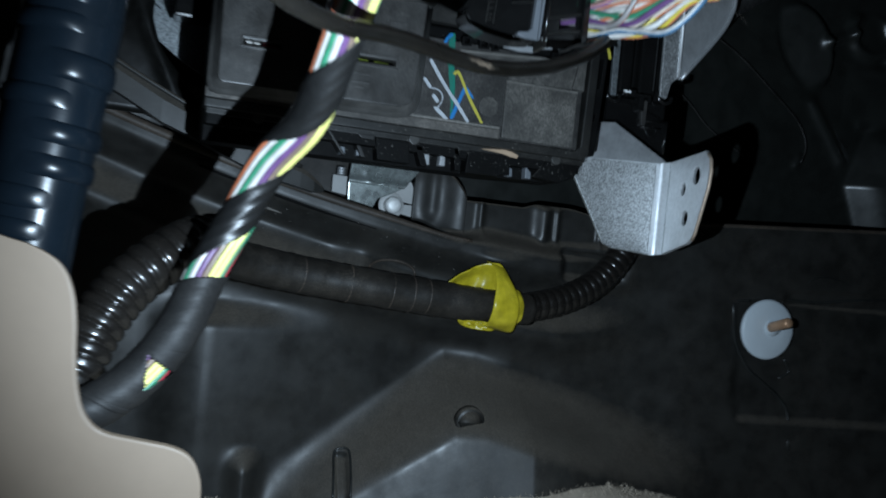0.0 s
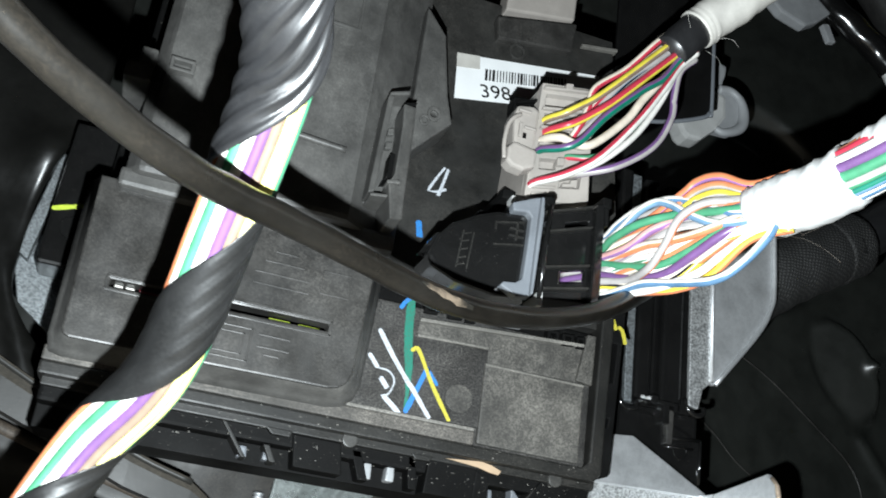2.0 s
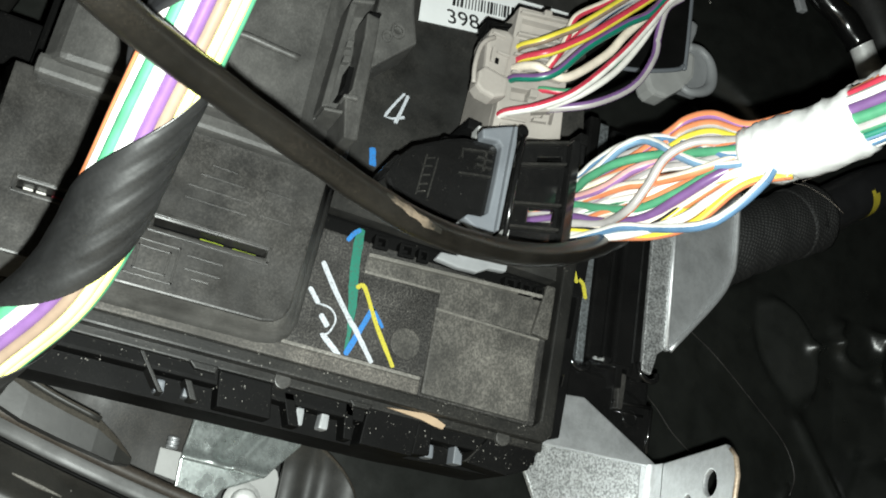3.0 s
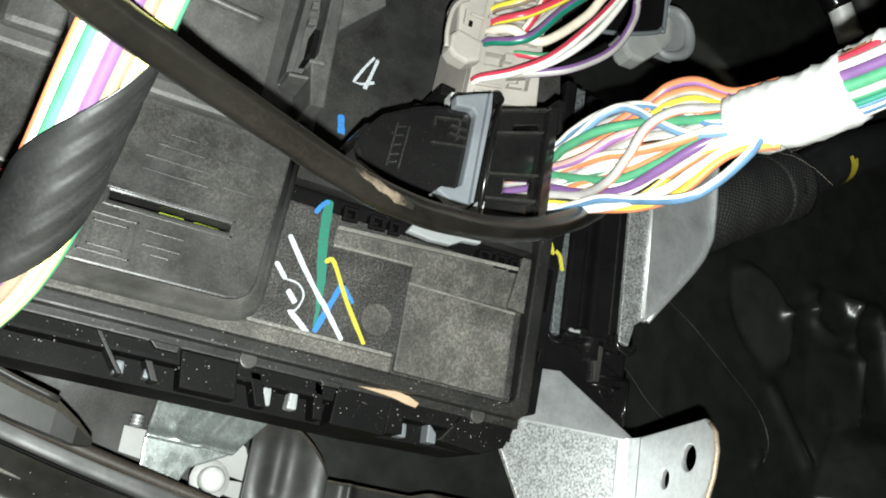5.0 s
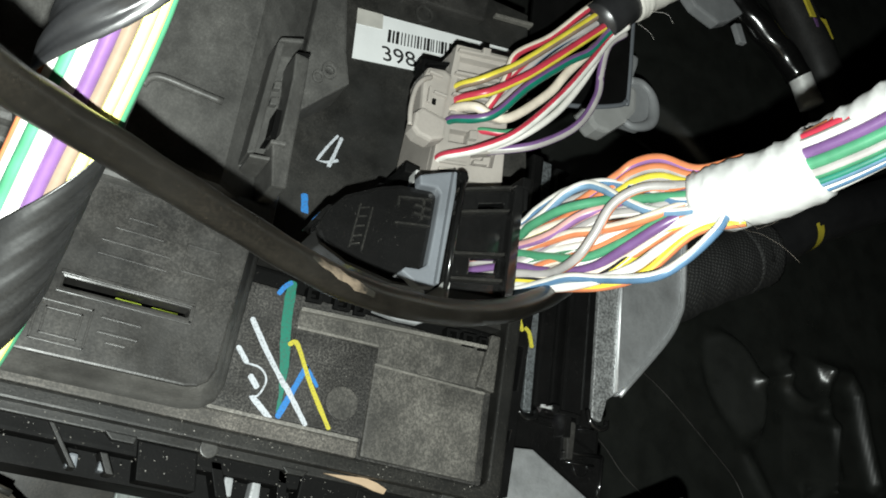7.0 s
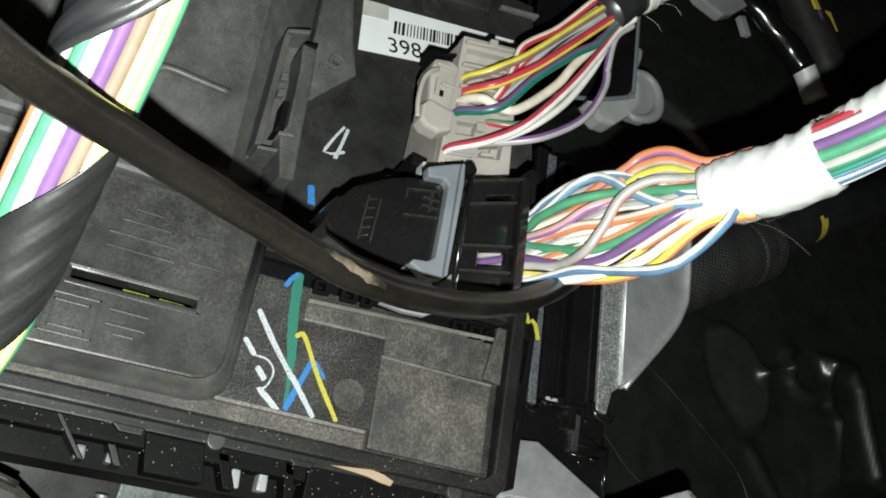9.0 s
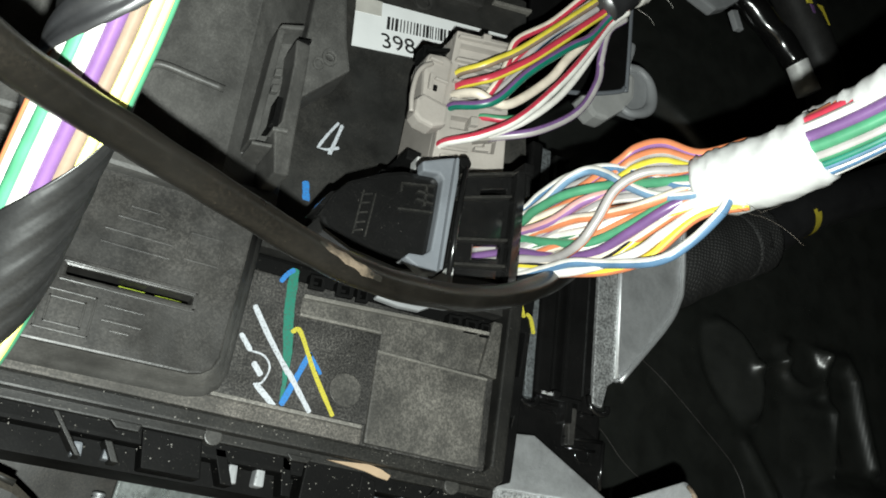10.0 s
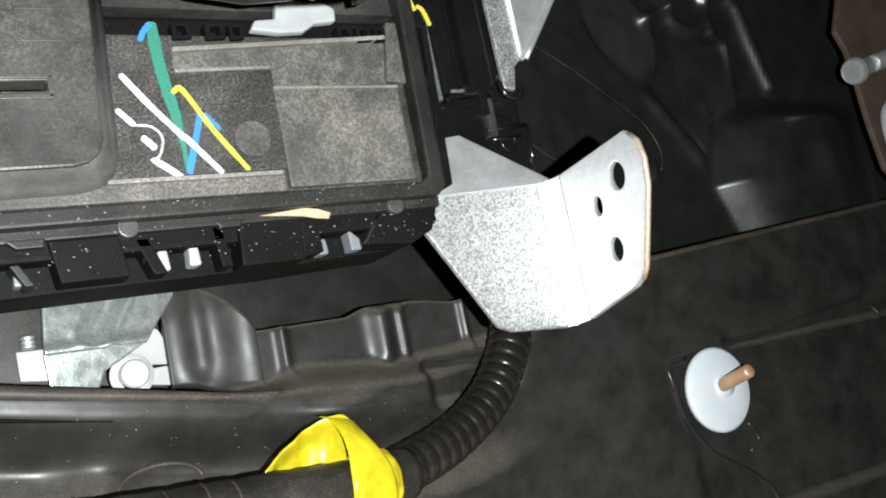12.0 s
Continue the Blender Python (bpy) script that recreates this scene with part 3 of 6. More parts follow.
# ---- the fuse box ----
fuse_box = thing("fuse_box", "dusty dark grey plastic fuse box with marker strokes on its lid", "fuse box")
bm = add_box(block(-138, 5, 3, 46, 190, 238, 1.0), -138, 8, 24, 46, 236, 350, 1.0)
part("body", bm, M_BLACK, fuse_box, "black plastic body")
part("face", block(-66.5, 1.5, 0, 6, 198.5, 232.6, 0.3), M_FACE, fuse_box, "speckled dark lid face")
part("rim", plate([(-139, 195.3), (4, 195.3), (6, 197.5), (7, 245), (3.2, 245), (2.2, 200.5), (0.5, 198.6), (-139, 198.6)], front(-2.0), 9, bevel=0.6), M_RIM, fuse_box, "raised rim")
part("lower_strip", block(-139, -31.2, -1.6, 3, 198.7, 202.3, 0.5), M_LEDGE, fuse_box, "dusty lower ledge")
part("upper_lip", block(-66, -31, -0.7, 3, 202.5, 203.4, 0.25), M_EDGE, fuse_box)
part("pad", block(-30.3, -0.9, -1.3, 2, 199.4, 221.0, 0.5), M_PAD, fuse_box, "raised dusty square pad")
part("pad_edge", block(-30.3, -0.9, -1.55, 1, 220.5, 221.15, 0.2), M_EDGE, fuse_box)
part("field", block(-50, -29.8, -0.5, 2, 203.6, 225.0, 0.3), M_FACE, fuse_box, "flat dusty field")
part("band", plate([(-50, 225), (-29.6, 225.6), (-29.4, 221.4), (-3, 221.9), (-1, 232.2), (-50, 229.0)], front(-0.2), 2, bevel=0.2), M_PAD, fuse_box)
part("band_edge", plate([(-50, 228.6), (-1.5, 232.0), (-1.5, 233.0), (-50, 229.6)], front(-1.4), 3, bevel=0.25), M_EDGE, fuse_box)
part("field_edge", plate([(-50, 224.4), (-29.8, 225.2), (-29.8, 225.9), (-50, 225.1)], front(-1.0), 2, bevel=0.2), M_EDGE, fuse_box)
part("gusset", plate([(-3.4, 222), (1.5, 221.5), (1.8, 236), (-0.8, 236)], front(-1.6), 3, bevel=0.4), M_PAD, fuse_box)
part("ejector_dot", plate(ring(-36.4, 210.3, 3.8, 24), front(-0.85), 1, bevel=0.12), M_PAD, fuse_box, "round moulding mark")
# row of empty contact chambers above the band
for i, (cx, w) in enumerate(((-47.4, 3.8), (-40.5, 4.2), (-36.0, 3.0), (-11.2, 3.6), (-6.6, 3.6), (-2.6, 2.6))):
    part("chamber", plate([(cx - w / 2, 231.3), (cx + w / 2, 231.6), (cx + w / 2, 235), (cx - w / 2, 234.7)], front(-1.2), 3,
         [[(cx - w / 4, 232.2), (cx + w / 4, 232.3), (cx + w / 4, 234.2), (cx - w / 4, 234.1)]], 0.15), M_BLACK, fuse_box)
part("sealing_tab", plate([(-33.4, 233.0), (-32.2, 235.2), (-27.6, 235.6), (-26.8, 239.4), (-23.6, 240.6), (-20.2, 239.6), (-16.4, 240.0), (-13.4, 238.4), (-13.6, 235.4), (-18.4, 234.8), (-21.6, 232.8), (-27, 232.4)], front(-2.6), 2.4, bevel=0.6), M_TAB, fuse_box, "pale blue-grey plastic tab")
# left lid with its two fuse windows
lid_windows = [[(-100.5, 217.6), (-75.5, 217.9), (-75.5, 219.8), (-100.5, 219.5)], [(-128.5, 217.0), (-115.5, 217.2), (-115.5, 219.0), (-128.5, 218.8)]]
lid = part("lid", plate([(-136, 205.4), (-135.4, 203.8), (-134, 203.2), (-73.0, 203.9), (-70.4, 204.5), (-68.4, 206.0), (-67.3, 208.6), (-65.8, 244), (-137, 244)], front(-8.8), 5.0, lid_windows, 0.5), M_BOX, fuse_box, "worn grey plastic lid with a fuse window")
inner = [(-136, 205.4), (-135.4, 203.8), (-134, 203.2), (-73.0, 203.9), (-70.4, 204.5), (-68.4, 206.0), (-67.3, 208.6), (-65.8, 244), (-137, 244)]
outer = [(-139.0, 204.4), (-138.0, 200.6), (-135, 199.9), (-71.5, 200.7), (-67.8, 201.5), (-64.9, 203.8), (-63.6, 207.6), (-62.2, 244), (-139.8, 244)]
bm = bmesh.new()
loops = []
for f, y in ((0.0, -8.0), (0.12, -7.4), (0.45, -5.0), (0.7, -3.4), (1.0, -2.6), (1.0, 1.0)):
    loops.append([bm.verts.new(((a[0] + (b[0] - a[0]) * f) * MM, y * MM, (a[1] + (b[1] - a[1]) * f) * MM)) for a, b in zip(inner, outer)])
for a, b in zip(loops, loops[1:]):
    for k in range(9):
        bm.faces.new((a[k], a[(k + 1) % 9], b[(k + 1) % 9], b[k])).smooth = True
# flank paler than the lid: missing light on the slope put into its colour
part("lid_flank", bm, M_COVER, fuse_box, "sloping lid flank, coloured paler to look lit", True)
for x0, x1, z0, z1 in ((-101.5, -74.6, 220.1, 221.0), (-101.5, -74.6, 216.3, 217.2), (-75.4, -74.5, 216.6, 220.6)):
    part("window_frame", block(x0, x1, -9.2, -8.4, z0, z1, 0.15), M_BOX, lid)
for x0, x1, z0, z1 in ((-129.4, -114.6, 219.3, 220.1), (-129.4, -114.6, 215.9, 216.7), (-129.6, -128.8, 216.2, 219.8)):
    part("window_frame", block(x0, x1, -9.2, -8.4, z0, z1, 0.15), M_BOX, lid)
for x0, x1, c in ((-90, -84.6, "olive"), (-82.6, -77, "olive"), (-121.6, -116.0, "red"), (-127.4, -125.4, "white"), (-124.8, -122.8, "white")):
    part("fuse", block(x0, x1, -5.0, 0.5, 217.9, 218.8 if x0 < -100 else 219.2, 0.2), PVC[c], fuse_box, {"olive": "yellow-green", "red": "red", "white": "white"}[c] + " blade fuse")
# raised symbols on the lid
for x0, x1, z0, z1 in ((-104, -93.5, 206.0, 214.5), (-102.4, -95.2, 207.4, 213.0)):
    for a in ((x0, x1, z0, z0 + 0.5), (x0, x1, z1 - 0.5, z1), (x0, x0 + 0.5, z0, z1), (x1 - 0.5, x1, z0, z1)):
        part("raised_bar", block(a[0], a[1], -9.08, -8.5, a[2], a[3], 0.12), M_BOX, lid)
for x0, x1, z in ((-92, -84, 213.2), (-92, -84, 210.2), (-90, -86, 208.4), (-96, -82, 226.0), (-96, -82, 229.0), (-94, -84, 232.2), (-92, -86, 235.0), (-79, -72, 227), (-79, -72, 233)):
    part("raised_bar", block(x0, x1, -9.08, -8.5, z, z + 0.55, 0.12), M_BOX, lid)
for x in (-79.3, -72.3):
    part("raised_bar", block(x, x + 0.5, -9.08, -8.5, 227, 233.5, 0.12), M_BOX, lid)
# tall upper cover on the left
def cover_place(u, v, d):
    return (u, v, 245 + d)


cover = part("upper_cover", plate([(-131, 8), (-132, -10), (-129, -14.5), (-82, -17), (-77, -16.5), (-61, -3), (-59.5, 8)], cover_place, 102, bevel=1.6), M_COVER, fuse_box, "scuffed grey raised cover")
part("cover_lip", block(-133, -63, -12, 4, 241.5, 246.5, 1.2), M_COVER, fuse_box)
part("rib", tube(glide([(-97.4, -16.6, 261.6), (-96.4, -17.0, 263.6), (-94, -17.2, 264.5), (-88, -17.2, 264.2), (-80.8, -17.2, 263.8)], 5), 0.9, 10), M_COVER, cover, "hooked raised rib", True)
for x0, x1, z0, z1 in ((-128.4, -122.2, 272.8, 276.6), (-97, -83, 300, 326)):
    part("recess_frame", plate([(x0, z0), (x1, z0), (x1, z1), (x0, z1)], front(-17.4), 2.5, [[(x0 + 1, z0 + 0.9), (x1 - 1, z0 + 0.9), (x1 - 1, z1 - 0.9), (x0 + 1, z1 - 0.9)]], 0.25), M_COVER, cover)
for x0, x1, z0, z1 in ((-138.8, -132.0, 270.5, 275.4), (-136.0, -132.0, 275.0, 280.0)):
    part("side_step", block(x0, x1, -12, 6, z0, z1, 0.5), M_COVER, fuse_box)
part("channel", block(-109, -105.5, -18.5, -12, 246, 346, 0.8), M_COVER, cover)
part("side_ear", plate([(-64, 271), (-61.3, 273.6), (-51.9, 284.2), (-54.2, 292.5), (-57.4, 312), (-64, 320)], front(-10.5), 12, [ring(-57.6, 285.2, 0.9, 10)], 0.7), M_COVER, fuse_box, "grey side ear with a small hole")
part("ear_lug", plate(ring(-57.6, 285.4, 2.4, 14, 0.8), front(-11.3), 1.2, [ring(-57.6, 285.4, 1.2, 12)], 0.25), M_COVER, fuse_box)
part("ear_lug", plate(ring(-60.0, 282.8, 1.8, 14, 0.8), front(-11.1), 1.2, [ring(-60.0, 282.8, 0.9, 12)], 0.2), M_COVER, fuse_box)
# slotted clip on the shoulder
clip = part("latch_frame", plate([(-73.8, 252.0), (-69.0, 252.4), (-64.9, 257.0), (-65.4, 279.8), (-67.4, 283.6), (-72.9, 281.6)], front(-14.0), 9, bevel=0.4), M_COVER, fuse_box, "slotted latch frame")
part("latch_rim", plate([(-74.0, 252.1), (-72.3, 252.9), (-71.4, 281.3), (-73.0, 281.1)], front(-21.0), 11, bevel=0.4), M_COVER, clip)
part("latch_rim", plate([(-72.95, 281.2), (-67.4, 283.0), (-67.3, 284.3), (-72.5, 282.4)], front(-21.0), 11, bevel=0.4), M_COVER, clip)
part("latch_stop", plate([(-73.4, 251.2), (-69.0, 251.8), (-69.0, 252.7), (-73.4, 252.0)], front(-21.6), 10, bevel=0.3), M_COVER, clip)
part("latch_wall", plate([(-69.0, 278.8), (-68.3, 272.8), (-68.3, 258.4), (-69.6, 255.3), (-67.6, 246.1), (-64.0, 247.4), (-64.5, 257.7), (-64.7, 272.0), (-65.2, 279.8)], lambda u, v, d: (u, -22.4 + 0.5 * (u + 68) + d, v), 16, bevel=0.5), M_COVER, clip)
part("latch_cap", plate([(-68.8, 279.3), (-65.2, 280.4), (-65.0, 281.5), (-68.4, 280.5)], front(-20.6), 6, bevel=0.2), M_BLACK, clip, "dark gap cover")
part("latch_bar", plate([(-70.1, 254.9), (-66.6, 255.5), (-66.8, 256.6), (-70.1, 255.9)], front(-23.4), 4, bevel=0.35), M_COVER, clip)
part("latch_tooth", plate([(-69.6, 265.3), (-68.2, 265.6), (-68.2, 258.6), (-69.4, 257.6), (-70.4, 257.4), (-69.6, 260.0)], front(-19.4), 5, bevel=0.2), M_BLACK, clip, "black latch tooth")
for z in (268.2, 272.4):
    part("latch_tongue", plate([(-70.6, z), (-68.9, z + 0.5), (-68.8, z + 2.6), (-70.5, z + 2.1)], front(-15.6), 3, bevel=0.3), M_COVER, clip)
# open left flank with a second row of parts
part("side_pocket", block(-151.5, -138.2, 34, 48, 232, 276, 1.0), M_GLOSS, fuse_box, "glossy black side pocket")
part("side_dot", plate(ring(-145, 243.6, 3.2, 18), front(33.3), 1, bevel=0.1), M_BLACK, fuse_box)
stroke(fuse_box, PAINT["lime"], [(-151, 248.2), (-138.6, 252.4)], 1.3, 33.9, label="yellow marker stroke")
# upper board, leaning back a little
BOARD = lambda z: 1.0 + 0.16 * (z - 236)
bm = bmesh.new()
vs = [bm.verts.new((x * MM, (BOARD(z) + d) * MM, z * MM)) for x in (-64, 10) for z in (239, 352) for d in (0, 5)]
for q in ((0, 2, 6, 4), (1, 5, 7, 3), (0, 1, 3, 2), (4, 6, 7, 5), (0, 4, 5, 1), (2, 3, 7, 6)):
    bm.faces.new([vs[i] for i in q])
part("board", bm, M_BOARD, fuse_box, "dark board with a part label")
part("board_step", plate([(-34.8, 343.7), (-6.2, 350.6), (-7.3, 338.9), (-33.8, 335.2)], front(BOARD(340) - 3.5), 8, bevel=0.7), M_BOX, fuse_box)
part("board_bar", plate([(-2.6, 344.4), (11.0, 346.8), (11.0, 348.0), (-2.6, 345.6)], front(BOARD(345) - 1.6), 3, bevel=0.3), M_EDGE, fuse_box)
part("board_hole", plate(ring(-26, 333.5, 3.0, 18), front(BOARD(333) - 0.8), 1.2, [ring(-26, 333.5, 2.0, 18)], 0.2), M_BOARD, fuse_box)
part("grey_socket", plate([(-32.2, 347.4), (-7.2, 351.8), (-6.8, 366), (-31.6, 362)], front(BOARD(352) - 5), 9, bevel=0.8), M_GREY, fuse_box, "grey socket at the top")


def on_board(u, v, d):
    return (u, BOARD(v) + d - 0.25, v)


label = part("part_label", plate([(-46.2, 307.0), (4.5, 318.5), (4.5, 334.5), (-46.4, 325.2)], on_board, 0.2, bevel=0), M_LABEL, fuse_box, "white paper part label with bar code")
DX = 0.222
x = -36.6
while x < -8:
    w = random.choice((0.35, 0.35, 0.6, 0.9))
    zc = 319.6 + DX * (x + 36)
    part("bar", plate([(x, zc - 2.0), (x + w, zc - 2.0 + DX * w), (x + w, zc + 2.7 + DX * w), (x, zc + 2.7)], lambda u, v, d: (u, BOARD(v) + d - 0.38, v), 0.1, bevel=0), M_INK, label)
    x += w + random.choice((0.35, 0.5, 0.7))


def lettering(text, size, at, slope, mat, parent, name, lab):
    c = bpy.data.curves.new(name, "FONT")
    c.body, c.size, c.extrude, c.align_x = text, size * MM, 0.00005, "LEFT"
    tmp = bpy.data.objects.new(name, c)
    scene.collection.objects.link(tmp)
    dg = bpy.context.evaluated_depsgraph_get()
    me = bpy.data.meshes.new_from_object(tmp.evaluated_get(dg))
    bpy.data.objects.remove(tmp)
    lean = math.degrees(math.atan(0.16))
    me.transform(pose(at[0] * MM, at[1] * MM, at[2] * MM, 90 - lean) @ pose(0, 0, 0, 0, 0, slope))
    me.materials.clear()
    me.materials.append(mat)
    ob = new(name, me)
    ob.parent = parent
    ob["label"] = lab
    return ob


lettering("398", 7.4, (-37.6, BOARD(310.2) - 0.5, 310.2), 12.5, M_INK, label, "digits", "printed digits")
part("label_shadow_tape", plate([(-46.4, 319.6), (-38.5, 321.3), (-38.7, 326.8), (-46.6, 325.4)], lambda u, v, d: (u, BOARD(v) + d - 0.40, v), 0.1, bevel=0), M_GREYTAPE, label, "grubby corner of the label")
# marker strokes
yb = BOARD(272) - 0.1
stroke(fuse_box, PAINT["chalk"], [(-47.4, 279.2), (-49.4, 275.4), (-51.3, 271.0), (-50.5, 270.5), (-48.8, 271.0), (-46.2, 272.4)], 0.75, yb, label="white hand-drawn numeral four")
stroke(fuse_box, PAINT["chalk"], [(-46.3, 278.8), (-47.6, 272.6), (-49.1, 266.4)], 0.95, yb - 0.12, label="white hand-drawn numeral four")
stroke(fuse_box, PAINT["inkblue"], [(-53.4, 258.9), (-52.4, 254.0)], 1.8, BOARD(256) - 0.1, label="blue marker dash")
for pts, w, c, y in (
    ([(-60.3, 224.0), (-55.5, 217.5), (-50.05, 211.0)], 1.7, "chalk", -0.12), ([(-50.2, 211.2), (-44.0, 203.7)], 1.7, "chalk", -0.60),
    ([(-62.0, 217.0), (-59.5, 214.2)], 1.6, "chalk", -0.05), ([(-59.5, 214.0), (-56.2, 213.6), (-54.4, 211.3), (-55.4, 207.8), (-57.2, 206.9)], 0.6, "chalk", -0.08),
    ([(-58.0, 211.4), (-56.2, 209.4)], 1.8, "chalk", -0.05), ([(-56.6, 206.9), (-52.0, 203.4)], 1.8, "chalk", -0.05),
    ([(-53.0, 234.6), (-52.6, 226), (-51.6, 219), (-50.0, 209.5), (-49.8, 205)], 3.3, "teal", 0.02), ([(-55.6, 231.5), (-54.5, 233.5), (-53.2, 234.8)], 1.5, "inkblue", -0.02),
    ([(-50.4, 204.0), (-46.1, 216.4)], 1.9, "inkblue", -0.58), ([(-46.1, 216.4), (-42.9, 212.6)], 1.2, "inkblue", -0.58),
    ([(-51.0, 220.4), (-49.2, 220.8), (-44.4, 212.6), (-38.5, 204.0)], 1.5, "yellow", -0.62),
):
    stroke(fuse_box, PAINT[c], pts, w * 0.70, y, label=c.replace("inkblue", "blue").replace("teal", "green").replace("chalk", "white") + " marker stroke")
# underside: a skirt with recesses, snap latches, slanting struts and pale pins
part("front_flange", block(-138, 5.4, 1.2, 6, 193.4, 196.2, 0.4), M_RIM, fuse_box, "dark front flange")
part("skirt", plate([(-138, 194), (2.5, 194), (1.0, 187.4), (-3.2, 185.9), (-19, 185.5), (-30, 185.0), (-138, 184.6)], front(8.5), 16, bevel=0.3), M_BLACK, fuse_box, "black recessed skirt")
for cx in (-63.2, -6.2, -120):
    part("pin_head", plate(ring(cx, 194.4, 2.0, 18), front(0.4), 3, bevel=0.3), M_BOARD, fuse_box, "round pin head")
for x0, x1, z0, z1, lean in ((-77.4, -65.0, 185.4, 193.3, 1.3), (-41.6, -28.2, 184.9, 194.0, -0.5)):
    part("side_latch", plate([(x0, z1), (x1, z1), (x1 + lean, z0), (x0 + lean, z0)], front(1.6), 9, bevel=0.35), M_BLACK, fuse_box, "black side latch")
part("latch_step", plate([(-28.0, 193.2), (-24.4, 192.4), (-23.9, 186.2), (-28.4, 185.6)], front(2.6), 8, bevel=0.3), M_BLACK, fuse_box)
part("end_block", plate([(-8.6, 195.0), (5.6, 195.2), (2.6, 188.4), (-3.2, 185.8), (-14.4, 186.6)], front(1.8), 20, bevel=0.5), M_BLACK, fuse_box, "black corner block")
# thin struts are gusset edges, greyer to put their lit look into colour
for a, b, w in (((-60.6, 192.6), (-57.8, 185.4), 2.6), ((-94.6, 193.4), (-88.4, 185.5), 1.2), ((-83.4, 189.6), (-81.2, 185.6), 1.6), ((-8.0, 194.6), (-14.6, 186.8), 0.8), ((-45.8, 193.8), (-44.6, 185.4), 2.2)):
    part("strut", plate([(a[0] - w / 2, a[1]), (a[0] + w / 2, a[1]), (b[0] + w / 2, b[1]), (b[0] - w / 2, b[1])], front(2.0 if w < 2 else 3.0), 7, bevel=0.25), M_BLACK if w > 2 else M_RIM, fuse_box, "slanting strut")
for pts in ([(-84.6, 193.8), (-77.8, 193.8), (-78.2, 192.2), (-82.8, 192.2)], [(-46.8, 194.2), (-40.6, 194.2), (-41.6, 192.9), (-45.4, 192.8)]):
    part("flange_tooth", plate(pts, front(0.9), 3, bevel=0.25), M_RIM, fuse_box)
# pins that catch the torch get a paler plastic, the light put into colour
for cx, cz, h in ((-56.6, 188.2, 4.2), (-50.5, 188.6, 4.2), (-23.2, 187.6, 3.4), (-88.6, 187.2, 3.0), (-82.4, 187.4, 2.6)):
    lit = cx > -60 and cx < -40
    part("latch_pin", plate([(cx - 1.0, cz + h / 2), (cx + 0.9, cz + h / 2), (cx + 1.2, cz - h / 2), (cx - 1.2, cz - h / 2)], front(4.4), 4, bevel=0.6), M_TAB if lit else M_LEVER, fuse_box, "plastic latch pin, painted paler where lit")
part("latch_wedge", plate([(-17.2, 190.8), (-14.8, 188.4), (-14.6, 186.0), (-17.0, 186.0)], front(3.8), 4, bevel=0.3), M_LEVER, fuse_box, "grey plastic wedge")
part("torn_flash", plate([(-37.4, 194.5), (-33, 194.9), (-27.4, 195.4), (-24.4, 194.9), (-21.8, 193.9), (-22.4, 192.7), (-25.0, 193.0), (-28.0, 193.7), (-32.4, 194.1)], front(0.7), 0.6, bevel=0.1), M_WOOD, fuse_box, "torn tan flash")
# right flank: narrow black frame with windows
part("flank", plate([(4.6, 196), (9.5, 198), (12.5, 262), (7.4, 262)], front(0.5), 24, [[(7.0, 224), (9.0, 224.4), (9.8, 236), (7.6, 235.6)], [(6.6, 211), (8.0, 211.3), (8.4, 214), (6.9, 213.7)]], 0.4), M_GLOSS, fuse_box, "black side frame with windows")
for pts in ([(4.4, 240.4), (4.7, 242.8)], [(6.0, 243.3), (7.4, 243.0), (8.6, 240.2)], [(9.6, 241.0), (10.8, 240.0), (11.9, 236.6)]):
    stroke(fuse_box, PAINT["yellow"], pts, 1.1, 0.3, label="yellow marker tick")

# ---- connectors and their wires ----
plug = thing("large_connector", "black multi-pin connector with a grey lever, plugged into the fuse box", "connector")
part("wire_cover", plate([(-60.4, 233.4), (-59.6, 236.2), (-58.2, 239.4), (-55.6, 242.8), (-48.5, 247.2), (-44.4, 248.9), (-37.6, 250.0), (-34, 250.2), (-33.5, 228.6), (-43, 227.4), (-53, 228.6), (-59, 231)], front(-36.5), 12, bevel=1.0), M_GLOSS, plug, "glossy black wire cover")
part("cover_lip", plate([(-60.8, 236.0), (-57.6, 236.6), (-56.2, 240.8), (-58.6, 240.0)], front(-35.0), 8, bevel=0.4), M_GLOSS, plug)
housing_holes = [[(-26.6, 247.9), (-20.4, 250.2), (-20.3, 252.4), (-26.5, 250.1)], [(-26.9, 233.9), (-20.5, 235.9), (-20.3, 239.1), (-26.9, 237.2)]]
housing = part("housing", plate([(-32.9, 229.4), (-17.8, 231.2), (-17.4, 256.4), (-31.6, 251.6)], front(-37.2), 1.6, housing_holes, 0.3), M_GLOSS, plug, "ribbed black housing")
part("housing_back", block(-46, -17.6, -27, 1, 242, 253, 0.8), M_BLACK, plug)
part("housing_side", plate([(-32.9, 229.0), (-17.8, 230.8), (-17.8, 232.2), (-32.9, 230.4)], front(-37), 12, bevel=0.3), M_BLACK, plug)
part("housing_side", plate([(-32.4, 250.4), (-17.6, 255.4), (-17.6, 256.8), (-32.4, 251.8)], front(-37), 12, bevel=0.3), M_BLACK, plug)
# ribs greyer than the housing, which paints their edge highlights
for z0, z1 in ((230.7, 233.7), (236.2, 239.7), (245.6, 250.1), (250.9, 255.8)):
    part("housing_rib", plate([(-32.4, z0), (-19.6, z1), (-19.6, z1 + 0.75), (-32.4, z0 + 0.75)], front(-38.6), 1.8, bevel=0.25), M_RIM, plug)
